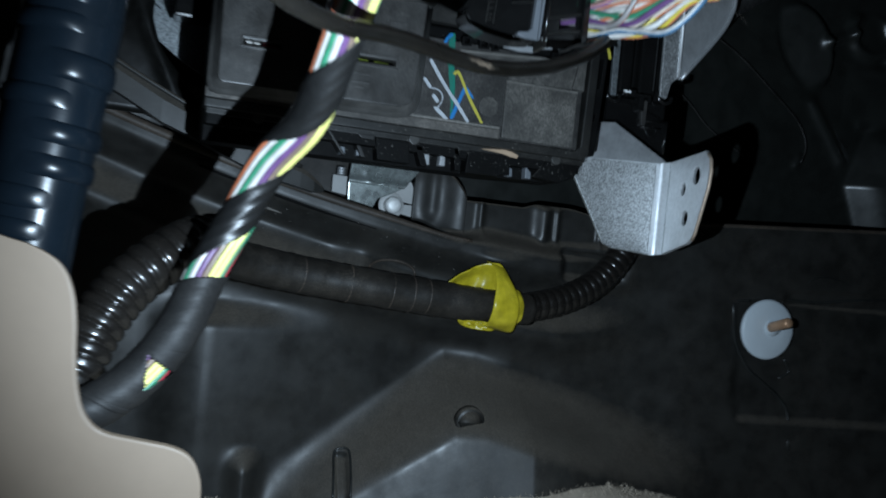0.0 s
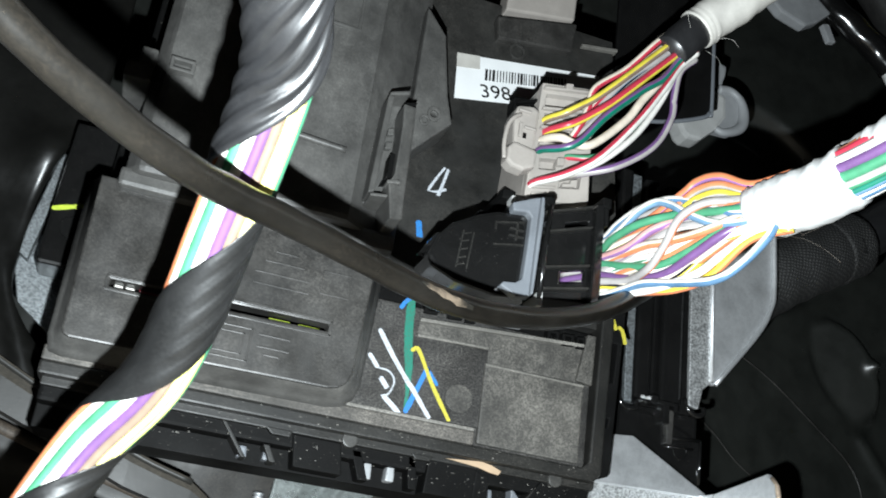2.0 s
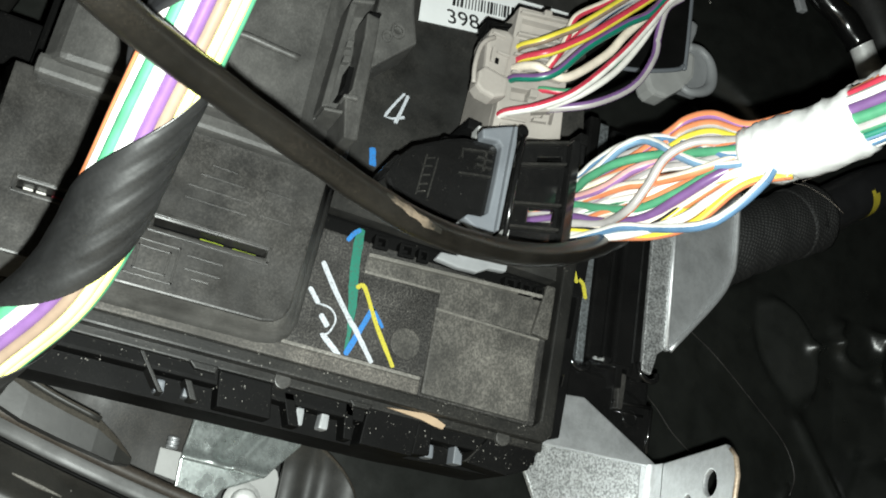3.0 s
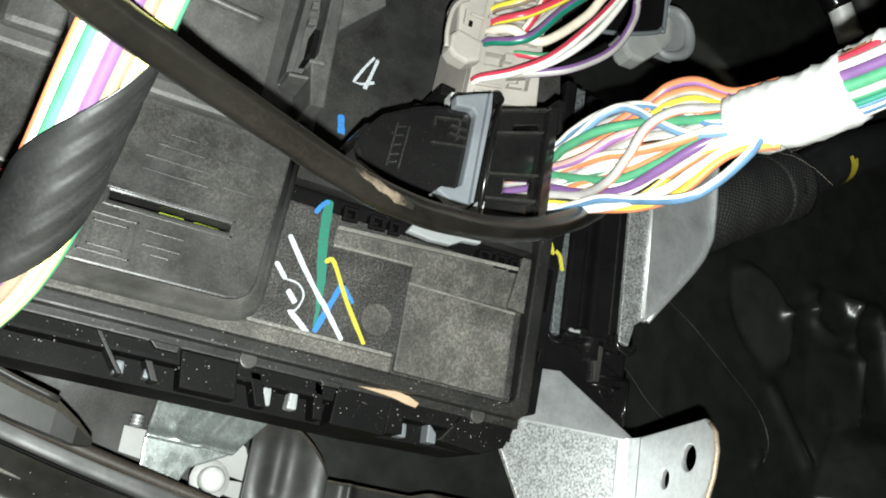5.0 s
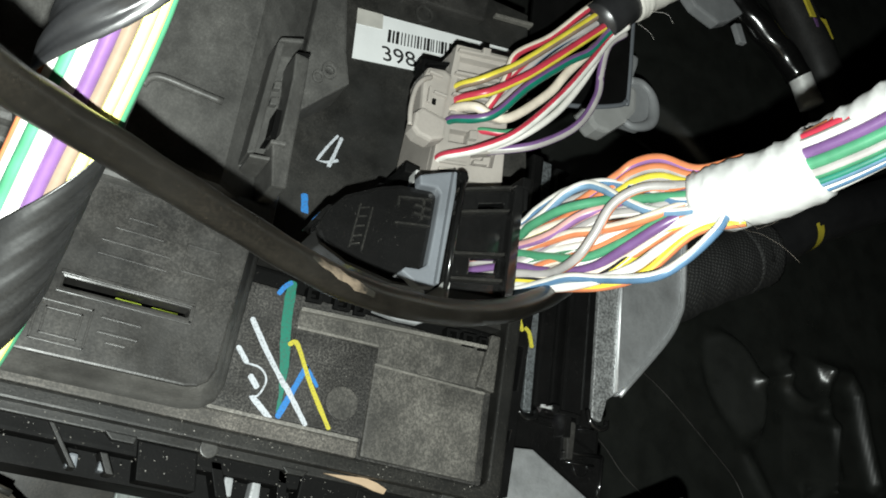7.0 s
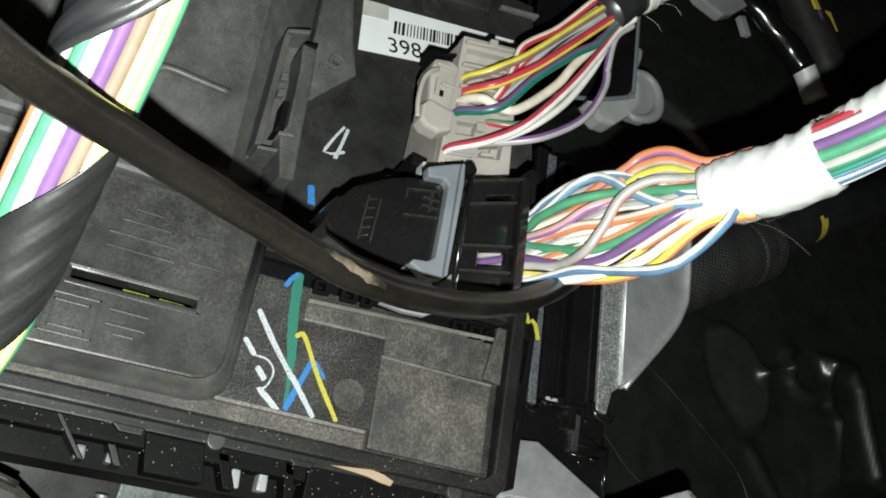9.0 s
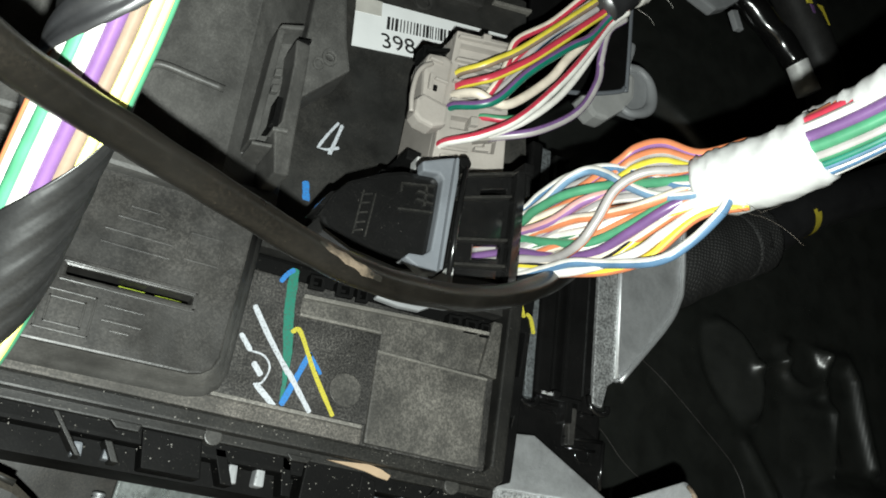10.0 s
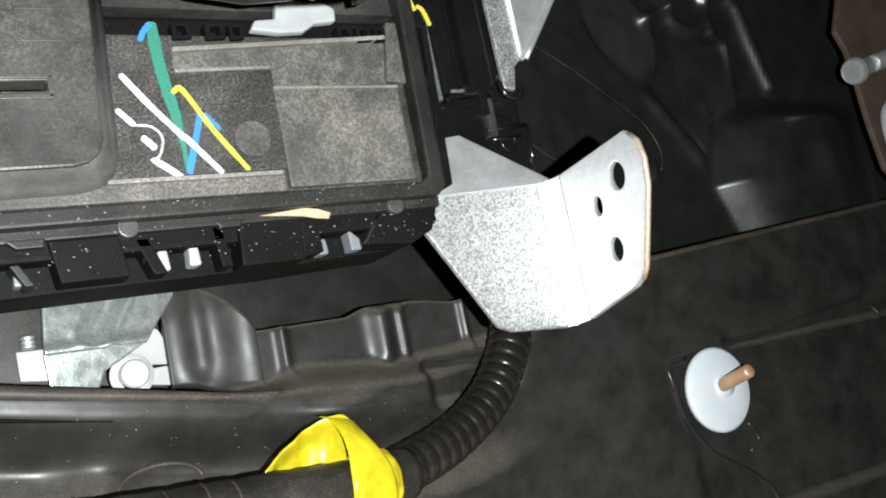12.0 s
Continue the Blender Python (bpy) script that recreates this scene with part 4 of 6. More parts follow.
part("axis_rod", tube([Vector((-32.4, -39.0, 228.0)), Vector((-32.2, -39.2, 240)), Vector((-31.8, -39.4, 252.8))], 0.65, 10), M_GLOSS, plug, "thin glossy hinge rod", True)
part("end_rib", plate([(-19.7, 229.6), (-17.0, 230.2), (-17.2, 257.2), (-19.4, 256.4)], front(-39.8), 18, bevel=0.45), M_GLOSS, plug)
part("end_rib", plate([(-16.7, 251.2), (-15.8, 251.4), (-16.0, 257.6), (-17.2, 257.2)], front(-39.4), 8, bevel=0.3), M_GLOSS, plug)
part("end_corner", block(-18.0, -15.6, -40, -32, 256.0, 258.8, 0.4), M_BLACK, plug)
lever = part("lever", plate([(-41.6, 251.2), (-36.6, 253.6), (-34.4, 254.6), (-33.7, 254.2), (-33.5, 249.4), (-34.0, 240), (-34.5, 228.2), (-38.0, 227.3), (-42.5, 229.3), (-41.7, 230.4), (-38.6, 230.9), (-37.0, 232.3), (-36.6, 240), (-36.4, 248.6), (-37.4, 249.6), (-41.2, 249.0)], front(-38.8), 3.0, bevel=0.5), M_LEVER, plug, "blue-grey plastic lever")
part("lever_edge", plate([(-35.2, 228.4), (-34.5, 228.4), (-33.6, 249.4), (-33.9, 254.0), (-34.6, 254.0)], front(-40.2), 2, bevel=0.3), M_LEVER, lever)
part("lever_pivot", block(-32.9, -31.7, -39.6, -30, 226.2, 230.0, 0.5), M_CLIP, lever)
part("lever_knob", plate(ring(-32.2, 253.6, 1.4, 14), front(-39.8), 6, bevel=0.3), M_BLACK, lever)
# raised bars and marks greyer too, their thin highlights put into the colour
for a in ((-44.8, -37.2, 245.4, 247.2), (-44.8, -37.0, 239.6, 241.2)):
    part("raised_bar", plate([(a[0], a[2]), (a[1], a[3]), (a[1], a[3] + 0.5), (a[0], a[2] + 0.5)], front(-37.3), 1.2, bevel=0.15), M_RIM, plug)
for a in ((-39.4, -38.8, 242.2, 247.2), (-41.0, -37.2, 243.0, 243.6), (-41.0, -37.2, 244.8, 245.4), (-44.9, -44.4, 243.8, 245.8)):
    part("raised_bar", block(a[0], a[1], -37.3, -36.3, a[2], a[3], 0.15), M_RIM, plug)
for x0, x1 in ((-53.4, -52.6), (-50.8, -50.0)):
    part("raised_mark", plate([(x0, 231.8), (x0 + 0.35, 231.8), (x1 + 0.35, 241.6), (x1, 241.6)], front(-36.9), 0.6, bevel=0.08), M_RIM, plug)
for i, z in enumerate((232.2, 234.0, 236.2, 238.4, 240.4)):
    part("raised_mark", plate([(-53.2 + 0.2 * i, z), (-51.2 + 0.2 * i, z + 0.8), (-51.4 + 0.2 * i, z + 1.1), (-53.4 + 0.2 * i, z + 0.3)], front(-36.9), 0.6, bevel=0.08), M_RIM, plug)

grey = thing("grey_connector", "grey plastic connector with a wire latch guard", "connector")
part("body", plate([(-33.0, 260.6), (-14.6, 264.7), (-15.6, 300.2), (-31.0, 297.4)], front(-20.8), 22, bevel=0.6), M_GREY, grey)
part("frame", plate([(-33.1, 260.4), (-14.4, 264.5), (-15.5, 300.4), (-31.1, 297.6)], front(-23.4), 2.6,
     [[(-29.8, 290.6), (-18.4, 292.8), (-18.6, 296.6), (-29.6, 294.6)], [(-29.6, 283.6), (-18.4, 285.8), (-18.4, 290.4), (-29.6, 288.4)], [(-29.6, 279.2), (-18.2, 281.6), (-18.2, 284.6), (-29.6, 282.4)],
      [(-29.6, 270.8), (-24.8, 271.8), (-24.8, 275.2), (-29.6, 274.2)], [(-23.4, 266.8), (-17.4, 268.2), (-17.0, 272.4), (-23.4, 269.4)]], 0.3), M_GREY, grey, "grey latticed front")
for z in (262.4, 264.4):
    part("raised_bar", plate([(-31.4, z), (-24.6, z + 1.5), (-24.6, z + 2.2), (-31.4, z + 0.7)], front(-24.2), 1, bevel=0.15), M_GREY, grey)
part("inner_key", plate([(-22.4, 267.6), (-18.6, 268.6), (-18.0, 271.0), (-20.0, 270.2), (-20.0, 269.2), (-22.4, 268.6)], front(-23.2), 1.6, bevel=0.2), M_GREY, grey)
for z0 in (277.4, 282.6, 288.6, 295.2):
    part("cell_bar", plate([(-30.8, z0), (-16.8, z0 + 2.9), (-16.8, z0 + 3.7), (-30.8, z0 + 0.8)], front(-24.8), 2.0, bevel=0.25), M_GREY, grey)
for x0, z0 in ((-22.4, 290.0), (-20.6, 285.4), (-25.2, 272.6), (-24.6, 296.4), (-19.0, 279.6)):
    part("cell_stop", plate([(x0, z0), (x0 + 2.2, z0 + 0.5), (x0 + 2.2, z0 + 2.8), (x0, z0 + 2.3)], front(-25.0), 2.2, bevel=0.3), M_GREY, grey)
part("latch", plate([(-38.3, 275.0), (-32.2, 274.4), (-31.6, 287.4), (-33.6, 288.2), (-38.2, 287.2), (-39.0, 284)], front(-25.0), 8, bevel=0.9), M_GREY, grey, "rounded grey latch")
for x0, x1, z0, z1 in ((-38.0, -34.4, 285.2, 285.9), (-36.0, -32.6, 280.4, 281.0), (-37.4, -36.6, 277.4, 281.6)):
    part("latch_rib", block(x0, x1, -26.0, -24.6, z0, z1, 0.25), M_GREY, grey)
part("latch_window", block(-36.0, -35.0, -25.3, -24.5, 277.6, 279.2, 0.2), M_BLACK, grey)
part("latch_hook", plate([(-40.3, 269.2), (-38.6, 267.8), (-35.2, 267.4), (-31.9, 269.2), (-31.9, 274.2), (-36.0, 274.8), (-38.6, 275.2), (-40.2, 273.2)], front(-26.6), 5.0, bevel=0.9), M_GREY, grey, "stout grey hook")
part("latch_guard", tube(glide([(-37.4, -25.4, 284.2), (-39.4, -26.2, 282.2), (-40.9, -26.4, 279.2), (-41.4, -26.4, 274.0), (-40.8, -26.0, 269.6)]), 0.62, 8), M_GREY, grey, "thin grey latch guard", True)
part("seal", plate([(-38.2, 288.4), (-32.0, 289.6), (-32.0, 293.0), (-38.2, 292.0)], front(-21), 5, bevel=0.4), M_BLACK, grey)
part("seal_rib", plate([(-37.6, 289.4), (-31.8, 291.8), (-31.8, 292.6), (-37.6, 290.2)], front(-22.4), 2, bevel=0.2), M_BLACK, grey)
part("shroud", block(-29.0, -11.4, -9, 9, 258.0, 275, 0.8), M_BLACK, grey, "black plastic shroud behind the connector")
part("foot", block(-36.4, -31, -16, 6, 263.4, 266.2, 0.5), M_BLACK, grey)
part("foot_pin", block(-34.4, -31.4, -18, -14, 260.4, 264.0, 0.5), M_CLIP, grey)


def run(points, per=8):
    return glide(points, per)


upper_loom = thing("upper_wire_loom", "bundle of striped coloured wires gathered in black and grey tape", "wiring")


def upper_wire(colour, stripe, points, turn, r=1.0, broad=3):
    """A wire from its cell in the grey connector up into the tape collar."""
    a, e = Vector(points[0]), Vector(points[-1])
    wire(upper_loom, run([a + Vector((-0.4, 4, -0.2)), *points, e + Vector((4.2, -1, 5.0))]), colour, stripe, r, turn, "", broad)


upper_wire("cream", "red", [(-22.9, -24.0, 279.7), (-20.6, -27, 285.0), (-18.9, -28, 291.0), (-17.8, -29.5, 297.0), (-9.3, -30.5, 305.4), (-2.0, -33, 315.0)], -70, 0.95)
upper_wire("red", "cream", [(-22.0, -23.6, 281.2), (-19.4, -26, 287.0), (-16.8, -27, 293.0), (-11.6, -28.5, 300.2), (-0.4, -32, 313.6)], 60, 0.9, 2)
upper_wire("blue", "grey", [(-20.0, -23.0, 284.4), (-16.0, -26.5, 291.6), (-8.2, -29.4, 303.0), (2.3, -32.6, 313.4)], 40, 0.9)
upper_wire("red", "grey", [(-20.4, -23.0, 282.2), (-15.4, -27, 289.6), (-7.4, -30, 300.6), (2.6, -32.0, 312.4)], 40, 0.9)
upper_wire("yellow", "brown", [(-29.2, -24.0, 286.0), (-26.4, -28, 286.5), (-23.2, -30, 288.5), (-15.9, -31.5, 295.0), (1.0, -34, 314.2)], -75, 1.0)
upper_wire("yellow", "red", [(-28.7, -24.0, 282.5), (-26.0, -28.4, 282.6), (-22.7, -30.4, 284.2), (-15.3, -32, 290.6), (-8.6, -32.6, 298.0), (3.6, -34, 312.0)], 70, 1.05)
upper_wire("green", "red", [(-21.9, -23.0, 276.8), (-16.0, -26.6, 276.8), (-7.6, -27.8, 282.3), (-1.9, -28.8, 291.4), (5.0, -31, 308.0)], -60, 0.9)
upper_wire("cream", "", [(-29.4, -24.0, 279.6), (-26.6, -29, 278.6), (-22.0, -29.6, 277.6), (-17.2, -30, 279.2), (-8.4, -30.5, 289.0), (-3.6, -31, 297.2), (4.4, -32, 309.0)], 0, 1.15)
upper_wire("purple", "grey", [(-19.0, -22.0, 272.6), (-9.6, -28.5, 275.0), (0.6, -30, 283.6), (5.6, -30.4, 294.0), (6.2, -30.6, 302.0), (7.2, -31.6, 309.6)], -10, 1.05, 1)
upper_wire("teal", "purple", [(-30.0, -24.4, 276.1), (-26.0, -29.6, 275.4), (-21.9, -32, 277.8), (-15.7, -33.5, 286.6), (-5.9, -34, 297.4), (0.6, -34, 303.6), (5.2, -34.4, 311.0)], 95, 1.05)
upper_wire("white", "red", [(-31.0, -25.0, 265.7), (-25.1, -30, 267.4), (-16.6, -33, 273.9), (-6.6, -34.4, 287.6), (0.9, -34.4, 300.4), (6.0, -34.2, 309.8)], 95, 1.05)
upper_wire("white", "", [(-19.4, -22.6, 272.6), (-13.0, -28.6, 276.4), (-5.0, -30, 285.6), (1.6, -30.6, 297.6), (6.4, -32, 310.0)], 0, 0.9)
collar = run([(2.6, -33.2, 313.2), (6.2, -34.0, 318.0), (10.8, -34.6, 324.0)], 6)
part("tape_collar", tube(collar, lambda i, w: 5.5 + 0.08 * math.sin(3 * w + i), 20), M_TAPE, upper_loom, "black tape collar", True)
tail = run([(10.0, -34.6, 322.8), (13.4, -36.0, 326.6), (22, -40, 335), (34, -46, 348), (50, -54, 366)], 8)
part("grey_wrap", tube(tail, lambda i, w: 5.9 + 0.5 * ((0.11 * i + w / 6.2832) % 1.0) + 0.12 * math.sin(2.1 * i + 2 * w), 24), M_GREYTAPE, upper_loom, "pale grey tape wrap", True)
for pts in ([(7.4, -38, 318.0), (4.4, -40, 320.0), (3.2, -41, 322.6)], [(10.4, -39, 313.4), (13.4, -40, 311.6), (14.2, -41, 309.0)], [(13.4, -40, 318.0), (17.0, -42, 317.6), (19.4, -42, 315.8)]):
    part("stray_thread", tube(glide(pts, 5), 0.03, 5), M_GREYTAPE, upper_loom, "stray tape fibre", True)

main_loom = thing("main_wire_loom", "thick bundle of coloured wires wrapped in white tape", "wiring")
OPEN = Vector((-0.48, -0.76, -0.43))


def main_wire(colour, stripe, points, near=0.0, turn=45, r=1.0, broad=1):
    """A wire from the black housing into the white tape; near: millimetres it stands off towards the open side."""
    line = [Vector(p) + OPEN * near * math.sin(math.pi * min(1.0, max(0.15, i / (len(points) - 1)))) for i, p in enumerate(points)]
    wire(main_loom, run([line[0] + Vector((-6, 8, -0.4)), *line, line[-1] + Vector((5, -8, 1.0))]), colour, stripe, r, turn, "", broad)


# deep wires first, then the ones on the open side
for k, (c, st) in enumerate((("grey", ""), ("white", "orange"), ("cream", ""), ("violet", ""), ("orange", "white"), ("white", ""), ("green", "white"), ("cream", "orange"), ("white", ""))):
    z = 248.4 - 1.6 * k
    main_wire(c, st, [(-16.2, -36, z), (-11.6, -48, z + 3.0 - 0.35 * k + 1.0 * math.sin(1.9 * k)), (-5.6, -61, z + 3.6 - 0.2 * k + 1.2 * math.sin(2.3 * k + 1)), (-0.6, -74, 249.0 - 0.9 * k)], -0.6, 20)
for k, (c, st) in enumerate((("orange", "violet"), ("orange", "grey"), ("yellow", "grey"), ("pink", "grey"))):
    main_wire(c, st, [(-16, -35, 247.4 - 1.6 * k), (-11, -48, 250.2 - 2.0 * k), (-7.1, -58.8, 254.7 - 2.1 * k), (-5.4, -62.8, 256.9 - 2.3 * k), (-3.2, -68.3, 256.4 - 2.1 * k), (1.4, -74, 253.2 - 1.6 * k)], 0.4, -50, 1.0, 2)
main_wire("violet", "grey", [(-16.2, -36, 240.6), (-12.6, -43.6, 241.4), (-8.4, -54, 246.0), (-4.8, -62, 247.6), (-1.0, -74, 247.2)], 1.0, 30, 0.95)
main_wire("grey", "white", [(-16.2, -36, 239.8), (-12.0, -45, 243.0), (-7.8, -56, 246.4), (-4.4, -64, 246.0), (-0.8, -74, 246.2)], 1.2, -30, 0.95)
main_wire("white", "green", [(-16.2, -36, 238.8), (-12.2, -44, 241.2), (-8.4, -54, 241.0), (-4.4, -63, 243.4), (-0.8, -74, 244.8)], 1.2, -40, 0.95)
main_wire("cream", "orange", [(-16.2, -36, 236.8), (-12.4, -44, 238.6), (-8.8, -52, 239.4), (-5.2, -61, 241.6), (-0.8, -74, 243.8)], 1.2, 40, 0.95)
main_wire("orange", "cream", [(-16.2, -36, 235.6), (-12.2, -44.4, 235.2), (-8.4, -52, 234.6), (-5.0, -60, 236.4), (-0.4, -73, 241.6)], 1.2, 40, 0.95)
main_wire("yellow", "orange", [(-16.0, -36, 232.8), (-11.6, -46, 232.6), (-6.2, -56, 231.8), (-2.4, -64, 233.4), (1.0, -74, 239.6)], 1.0, -30, 0.95)
main_wire("orange", "cream", [(-16.0, -36, 241.9), (-14.1, -39.8, 242.9), (-11.3, -49.3, 243.7), (-8.7, -55.0, 243.4), (-6.1, -64.5, 242.8), (-0.8, -74, 245.0)], 2.0, 60)
main_wire("blue", "white", [(-16.1, -36, 248.6), (-14.5, -42, 251.2), (-12.3, -48.5, 253.4), (-8.9, -55.0, 254.2), (-5.5, -60.7, 252.4), (-3.1, -68.3, 247.9), (-1.1, -74, 245.4)], 1.4, 65)
main_wire("violet", "pink", [(-16.4, -36, 243.7), (-13.7, -45.5, 243.9), (-10.5, -51.2, 247.2), (-7.6, -55.0, 248.7), (-4.2, -63, 249.6), (-0.2, -74, 248.6)], 2.2, 50)
main_wire("green", "", [(-16.2, -36, 246.0), (-15.6, -41.7, 247.1), (-12.8, -49.3, 249.0), (-7.4, -56.9, 250.0), (-4.0, -66.4, 248.0), (-1.1, -74, 246.8)], 2.4, 0)
main_wire("green", "white", [(-15.9, -36, 242.3), (-12.1, -43.6, 240.2), (-8.1, -51.2, 238.9), (-4.8, -58.8, 240.7), (-2.0, -68.3, 243.4), (-0.2, -74, 244.6)], 3.0, -65)
main_wire("purple", "", [(-16.0, -36, 239.2), (-12.8, -42, 237.4), (-9.7, -46.5, 236.6), (-6.8, -53.1, 236.8), (-4.6, -60.7, 239.3), (-2.7, -68.3, 241.7), (-0.2, -74, 243.2)], 3.2, 0, 1.05)
main_wire("yellow", "black", [(-16.0, -36, 236.0), (-11.2, -46, 233.8), (-7.8, -52, 233.4), (-5.4, -56.9, 234.9), (-2.8, -62.6, 238.6), (-0.8, -73, 241.6)], 3.0, 80, 1.0, 1)
main_wire("white", "orange", [(-16.0, -36, 234.8), (-10.2, -48, 232.8), (-4.4, -60.7, 234.4), (-1.2, -66.4, 238.0), (1.6, -75.9, 241.2)], 3.0, -75)
main_wire("sky", "white", [(-16.4, -36, 247.1), (-14.8, -43.0, 248.6), (-12.5, -48.5, 252.7), (-9.6, -51.8, 254.7), (-7.6, -55.0, 253.3), (-6.1, -59.6, 249.7), (-3.8, -66.4, 245.3), (-1.4, -74, 243.2)], 3.6, 60)
main_wire("grey", "orange", [(-16.1, -36, 237.6), (-11.7, -43.6, 236.6), (-10.2, -51.2, 238.0), (-8.7, -55.0, 242.7), (-7.6, -59.2, 248.2), (-4.6, -65, 250.6), (0.4, -74, 249.2)], 5.0, -60)
main_wire("blue", "white", [(-16.0, -36, 233.5), (-13.0, -43.6, 233.9), (-10.4, -49.3, 234.5), (-6.3, -55.0, 233.8), (-3.0, -66.4, 231.8), (0.0, -72.1, 234.4), (2.7, -77.8, 239.4), (4.4, -81, 243.6)], 4.0, 65)
tape_path = run([(1.8, -73.0, 246.4), (4.8, -78.4, 246.8), (8.6, -87, 247.6), (10.8, -95.0, 249.2)])
part("white_tape", tube(tape_path, lambda i, w: (5.6 + 0.8 * step(i, 0, 10) + 0.45 * ((0.16 * i + w / 6.2832) % 1.0) + 0.16 * math.sin(5 * w + 1.3 * i) + 0.10 * math.sin(9 * w - 2.1 * i)) * (0.93 if i == 0 else 1), 28), M_WHITETAPE, main_loom, "white vinyl tape wrap", True)
core = run([(9.6, -92, 248.6), (11.6, -98.5, 250.0), (13.6, -106, 252.0), (16.0, -116, 255.4), (19.0, -128, 260.4), (22.0, -142, 267.0)], 12)
fr = frames_along(core)
PICTURE_UP = Vector((-0.29, -0.30, 0.91))
sides = []
for tan, a, b in fr:
    u = (PICTURE_UP - tan * PICTURE_UP.dot(tan)).normalized()
    o = OPEN - tan * OPEN.dot(tan)
    sides.append((u, (o - u * o.dot(u)).normalized()))
for k, (c, st) in enumerate((("orange", "red"), ("red", ""), ("grey", "white"), ("purple", ""), ("green", ""), ("green", "grey"), ("sky", "teal"), ("blue", "white"), ("white", ""), ("grey", ""), ("cream", ""), ("pink", ""), ("white", ""), ("violet", ""), ("green", ""), ("white", ""))):
    w = 2 * math.pi * (k + 0.2) / 16
    wire(main_loom, [p + (u * math.cos(w + 0.012 * i) + o * math.sin(w + 0.012 * i)) * 4.9 for i, (p, (u, o)) in enumerate(zip(core, sides))], c, st, 1.15, 30)
# the second wrap begins slantwise, highest on the upper side
bm = bmesh.new()
turn_rows = []
for i, (p, (u, o)) in enumerate(zip(core, sides)):
    turn_rows.append([bm.verts.new((p + (u * math.cos(2 * math.pi * k / 48) + o * math.sin(2 * math.pi * k / 48)) * (6.5 + 0.4 * ((0.1 * i + k / 48) % 1.0) + 0.14 * math.sin(0.65 * k + 1.3 * i))) * MM) for k in range(48)])
for i, (a, b) in enumerate(zip(turn_rows, turn_rows[1:])):
    for k in range(48):
        spread = min(k, 48 - k) / 48 * 360
        if spread < (i - 3) * 3.4:
            bm.faces.new((a[k], a[(k + 1) % 48], b[(k + 1) % 48], b[k])).smooth = True
bmesh.ops.delete(bm, geom=[v for v in bm.verts if not v.link_faces], context="VERTS")
part("white_tape", bm, M_WHITETAPE, main_loom, "white vinyl tape wrap", True)
for pts in ([(3.0, -80, 240.6), (4.5, -84, 237.6), (6.0, -86, 236.6), (9, -88, 234.4), (12, -89, 232.0)], [(2.0, -76, 241.4), (0.6, -79, 238.8), (3.4, -81, 238.0), (5.4, -80, 239.4)], [(4, -82, 241.0), (6.4, -84.6, 238.4), (5.0, -86, 237.4), (7.8, -88, 239.0)]):
    part("stray_thread", tube(glide(pts, 6), 0.03, 5), M_DUST, main_loom, "stray tape fibre", True)

# ---- cables, looms and conduits ----
CABLE_R = 2.36
cable = thing("black_cable", "thick black rubber cable looping across the fuse box", "cable")
path = run([(-180.8, -175.5, 223.7), (-154.2, -156, 210.4), (-138.2, -139.1, 204.6), (-126.7, -126.7, 203.3), (-115, -113.1, 203.9), (-106.5, -102.5, 206.9), (-95.1, -90.5, 209.2), (-81.8, -83, 209.2), (-69, -76.9, 208.1), (-54.3, -69.2, 210.5), (-36.8, -60.9, 215.4), (-22.2, -54.5, 223.2), (-6.5, -39.8, 235.4), (8, -22, 247), (18, -6, 258), (30, 14, 270), (44, 50, 290)])
for _ in range(40):
    path = [path[0]] + [(a + 2 * b + c) / 4 for a, b, c in zip(path, path[1:], path[2:])] + [path[-1]]
part("sheath", tube(path, lambda i, w: CABLE_R + 0.04 * math.sin(0.9 * i) + 0.04 * math.sin(3 * w + i), 20), M_RUBBER, cable, "scuffed black rubber sheath", True)

scuff = [i for i, p in enumerate(path) if -75.2 < p.x < -60.2]
bm = bmesh.new()
along = frames_along(path)
rows = []
for n, i in enumerate(scuff):
    row = []
    for k in range(7):
        w = math.atan2(-along[i][2].y, -along[i][1].y) + (k / 6 - 0.5) * (0.25 + 0.5 * math.sin(math.pi * (n + 0.4) / len(scuff)) + 0.18 * math.sin(2.7 * n)) - 0.35 + 0.10 * n
        row.append(bm.verts.new((path[i] + (along[i][1] * math.cos(w) + along[i][2] * math.sin(w)) * (CABLE_R + 0.10 - 0.12 * (k in (0, 6)))) * MM))
    rows.append(row)
for a, b in zip(rows, rows[1:]):
    for k in range(6):
        bm.faces.new((a[k], a[k + 1], b[k + 1], b[k])).smooth = True
part("scuff", bm, M_SCUFF, cable, "pale rubbed patch", True)

loom = thing("taped_wire_loom", "loom of coloured wires spirally wrapped in black tape", "wiring")
spine = run([(-116.0, -153.3, 248.6), (-112.2, -133.7, 240.3), (-109.0, -117.3, 233.4), (-106.5, -103.3, 227.2), (-108.9, -84.6, 208.8), (-112.6, -66.8, 188), (-121.4, -56, 174.3), (-128.2, -51, 157.5), (-135.3, -51, 141.4), (-143, -56, 122), (-156, -59, 106), (-174, -62, 96), (-200, -66, 90)], 10)
fs = frames_along(spine)
LOOM_R = 4.7
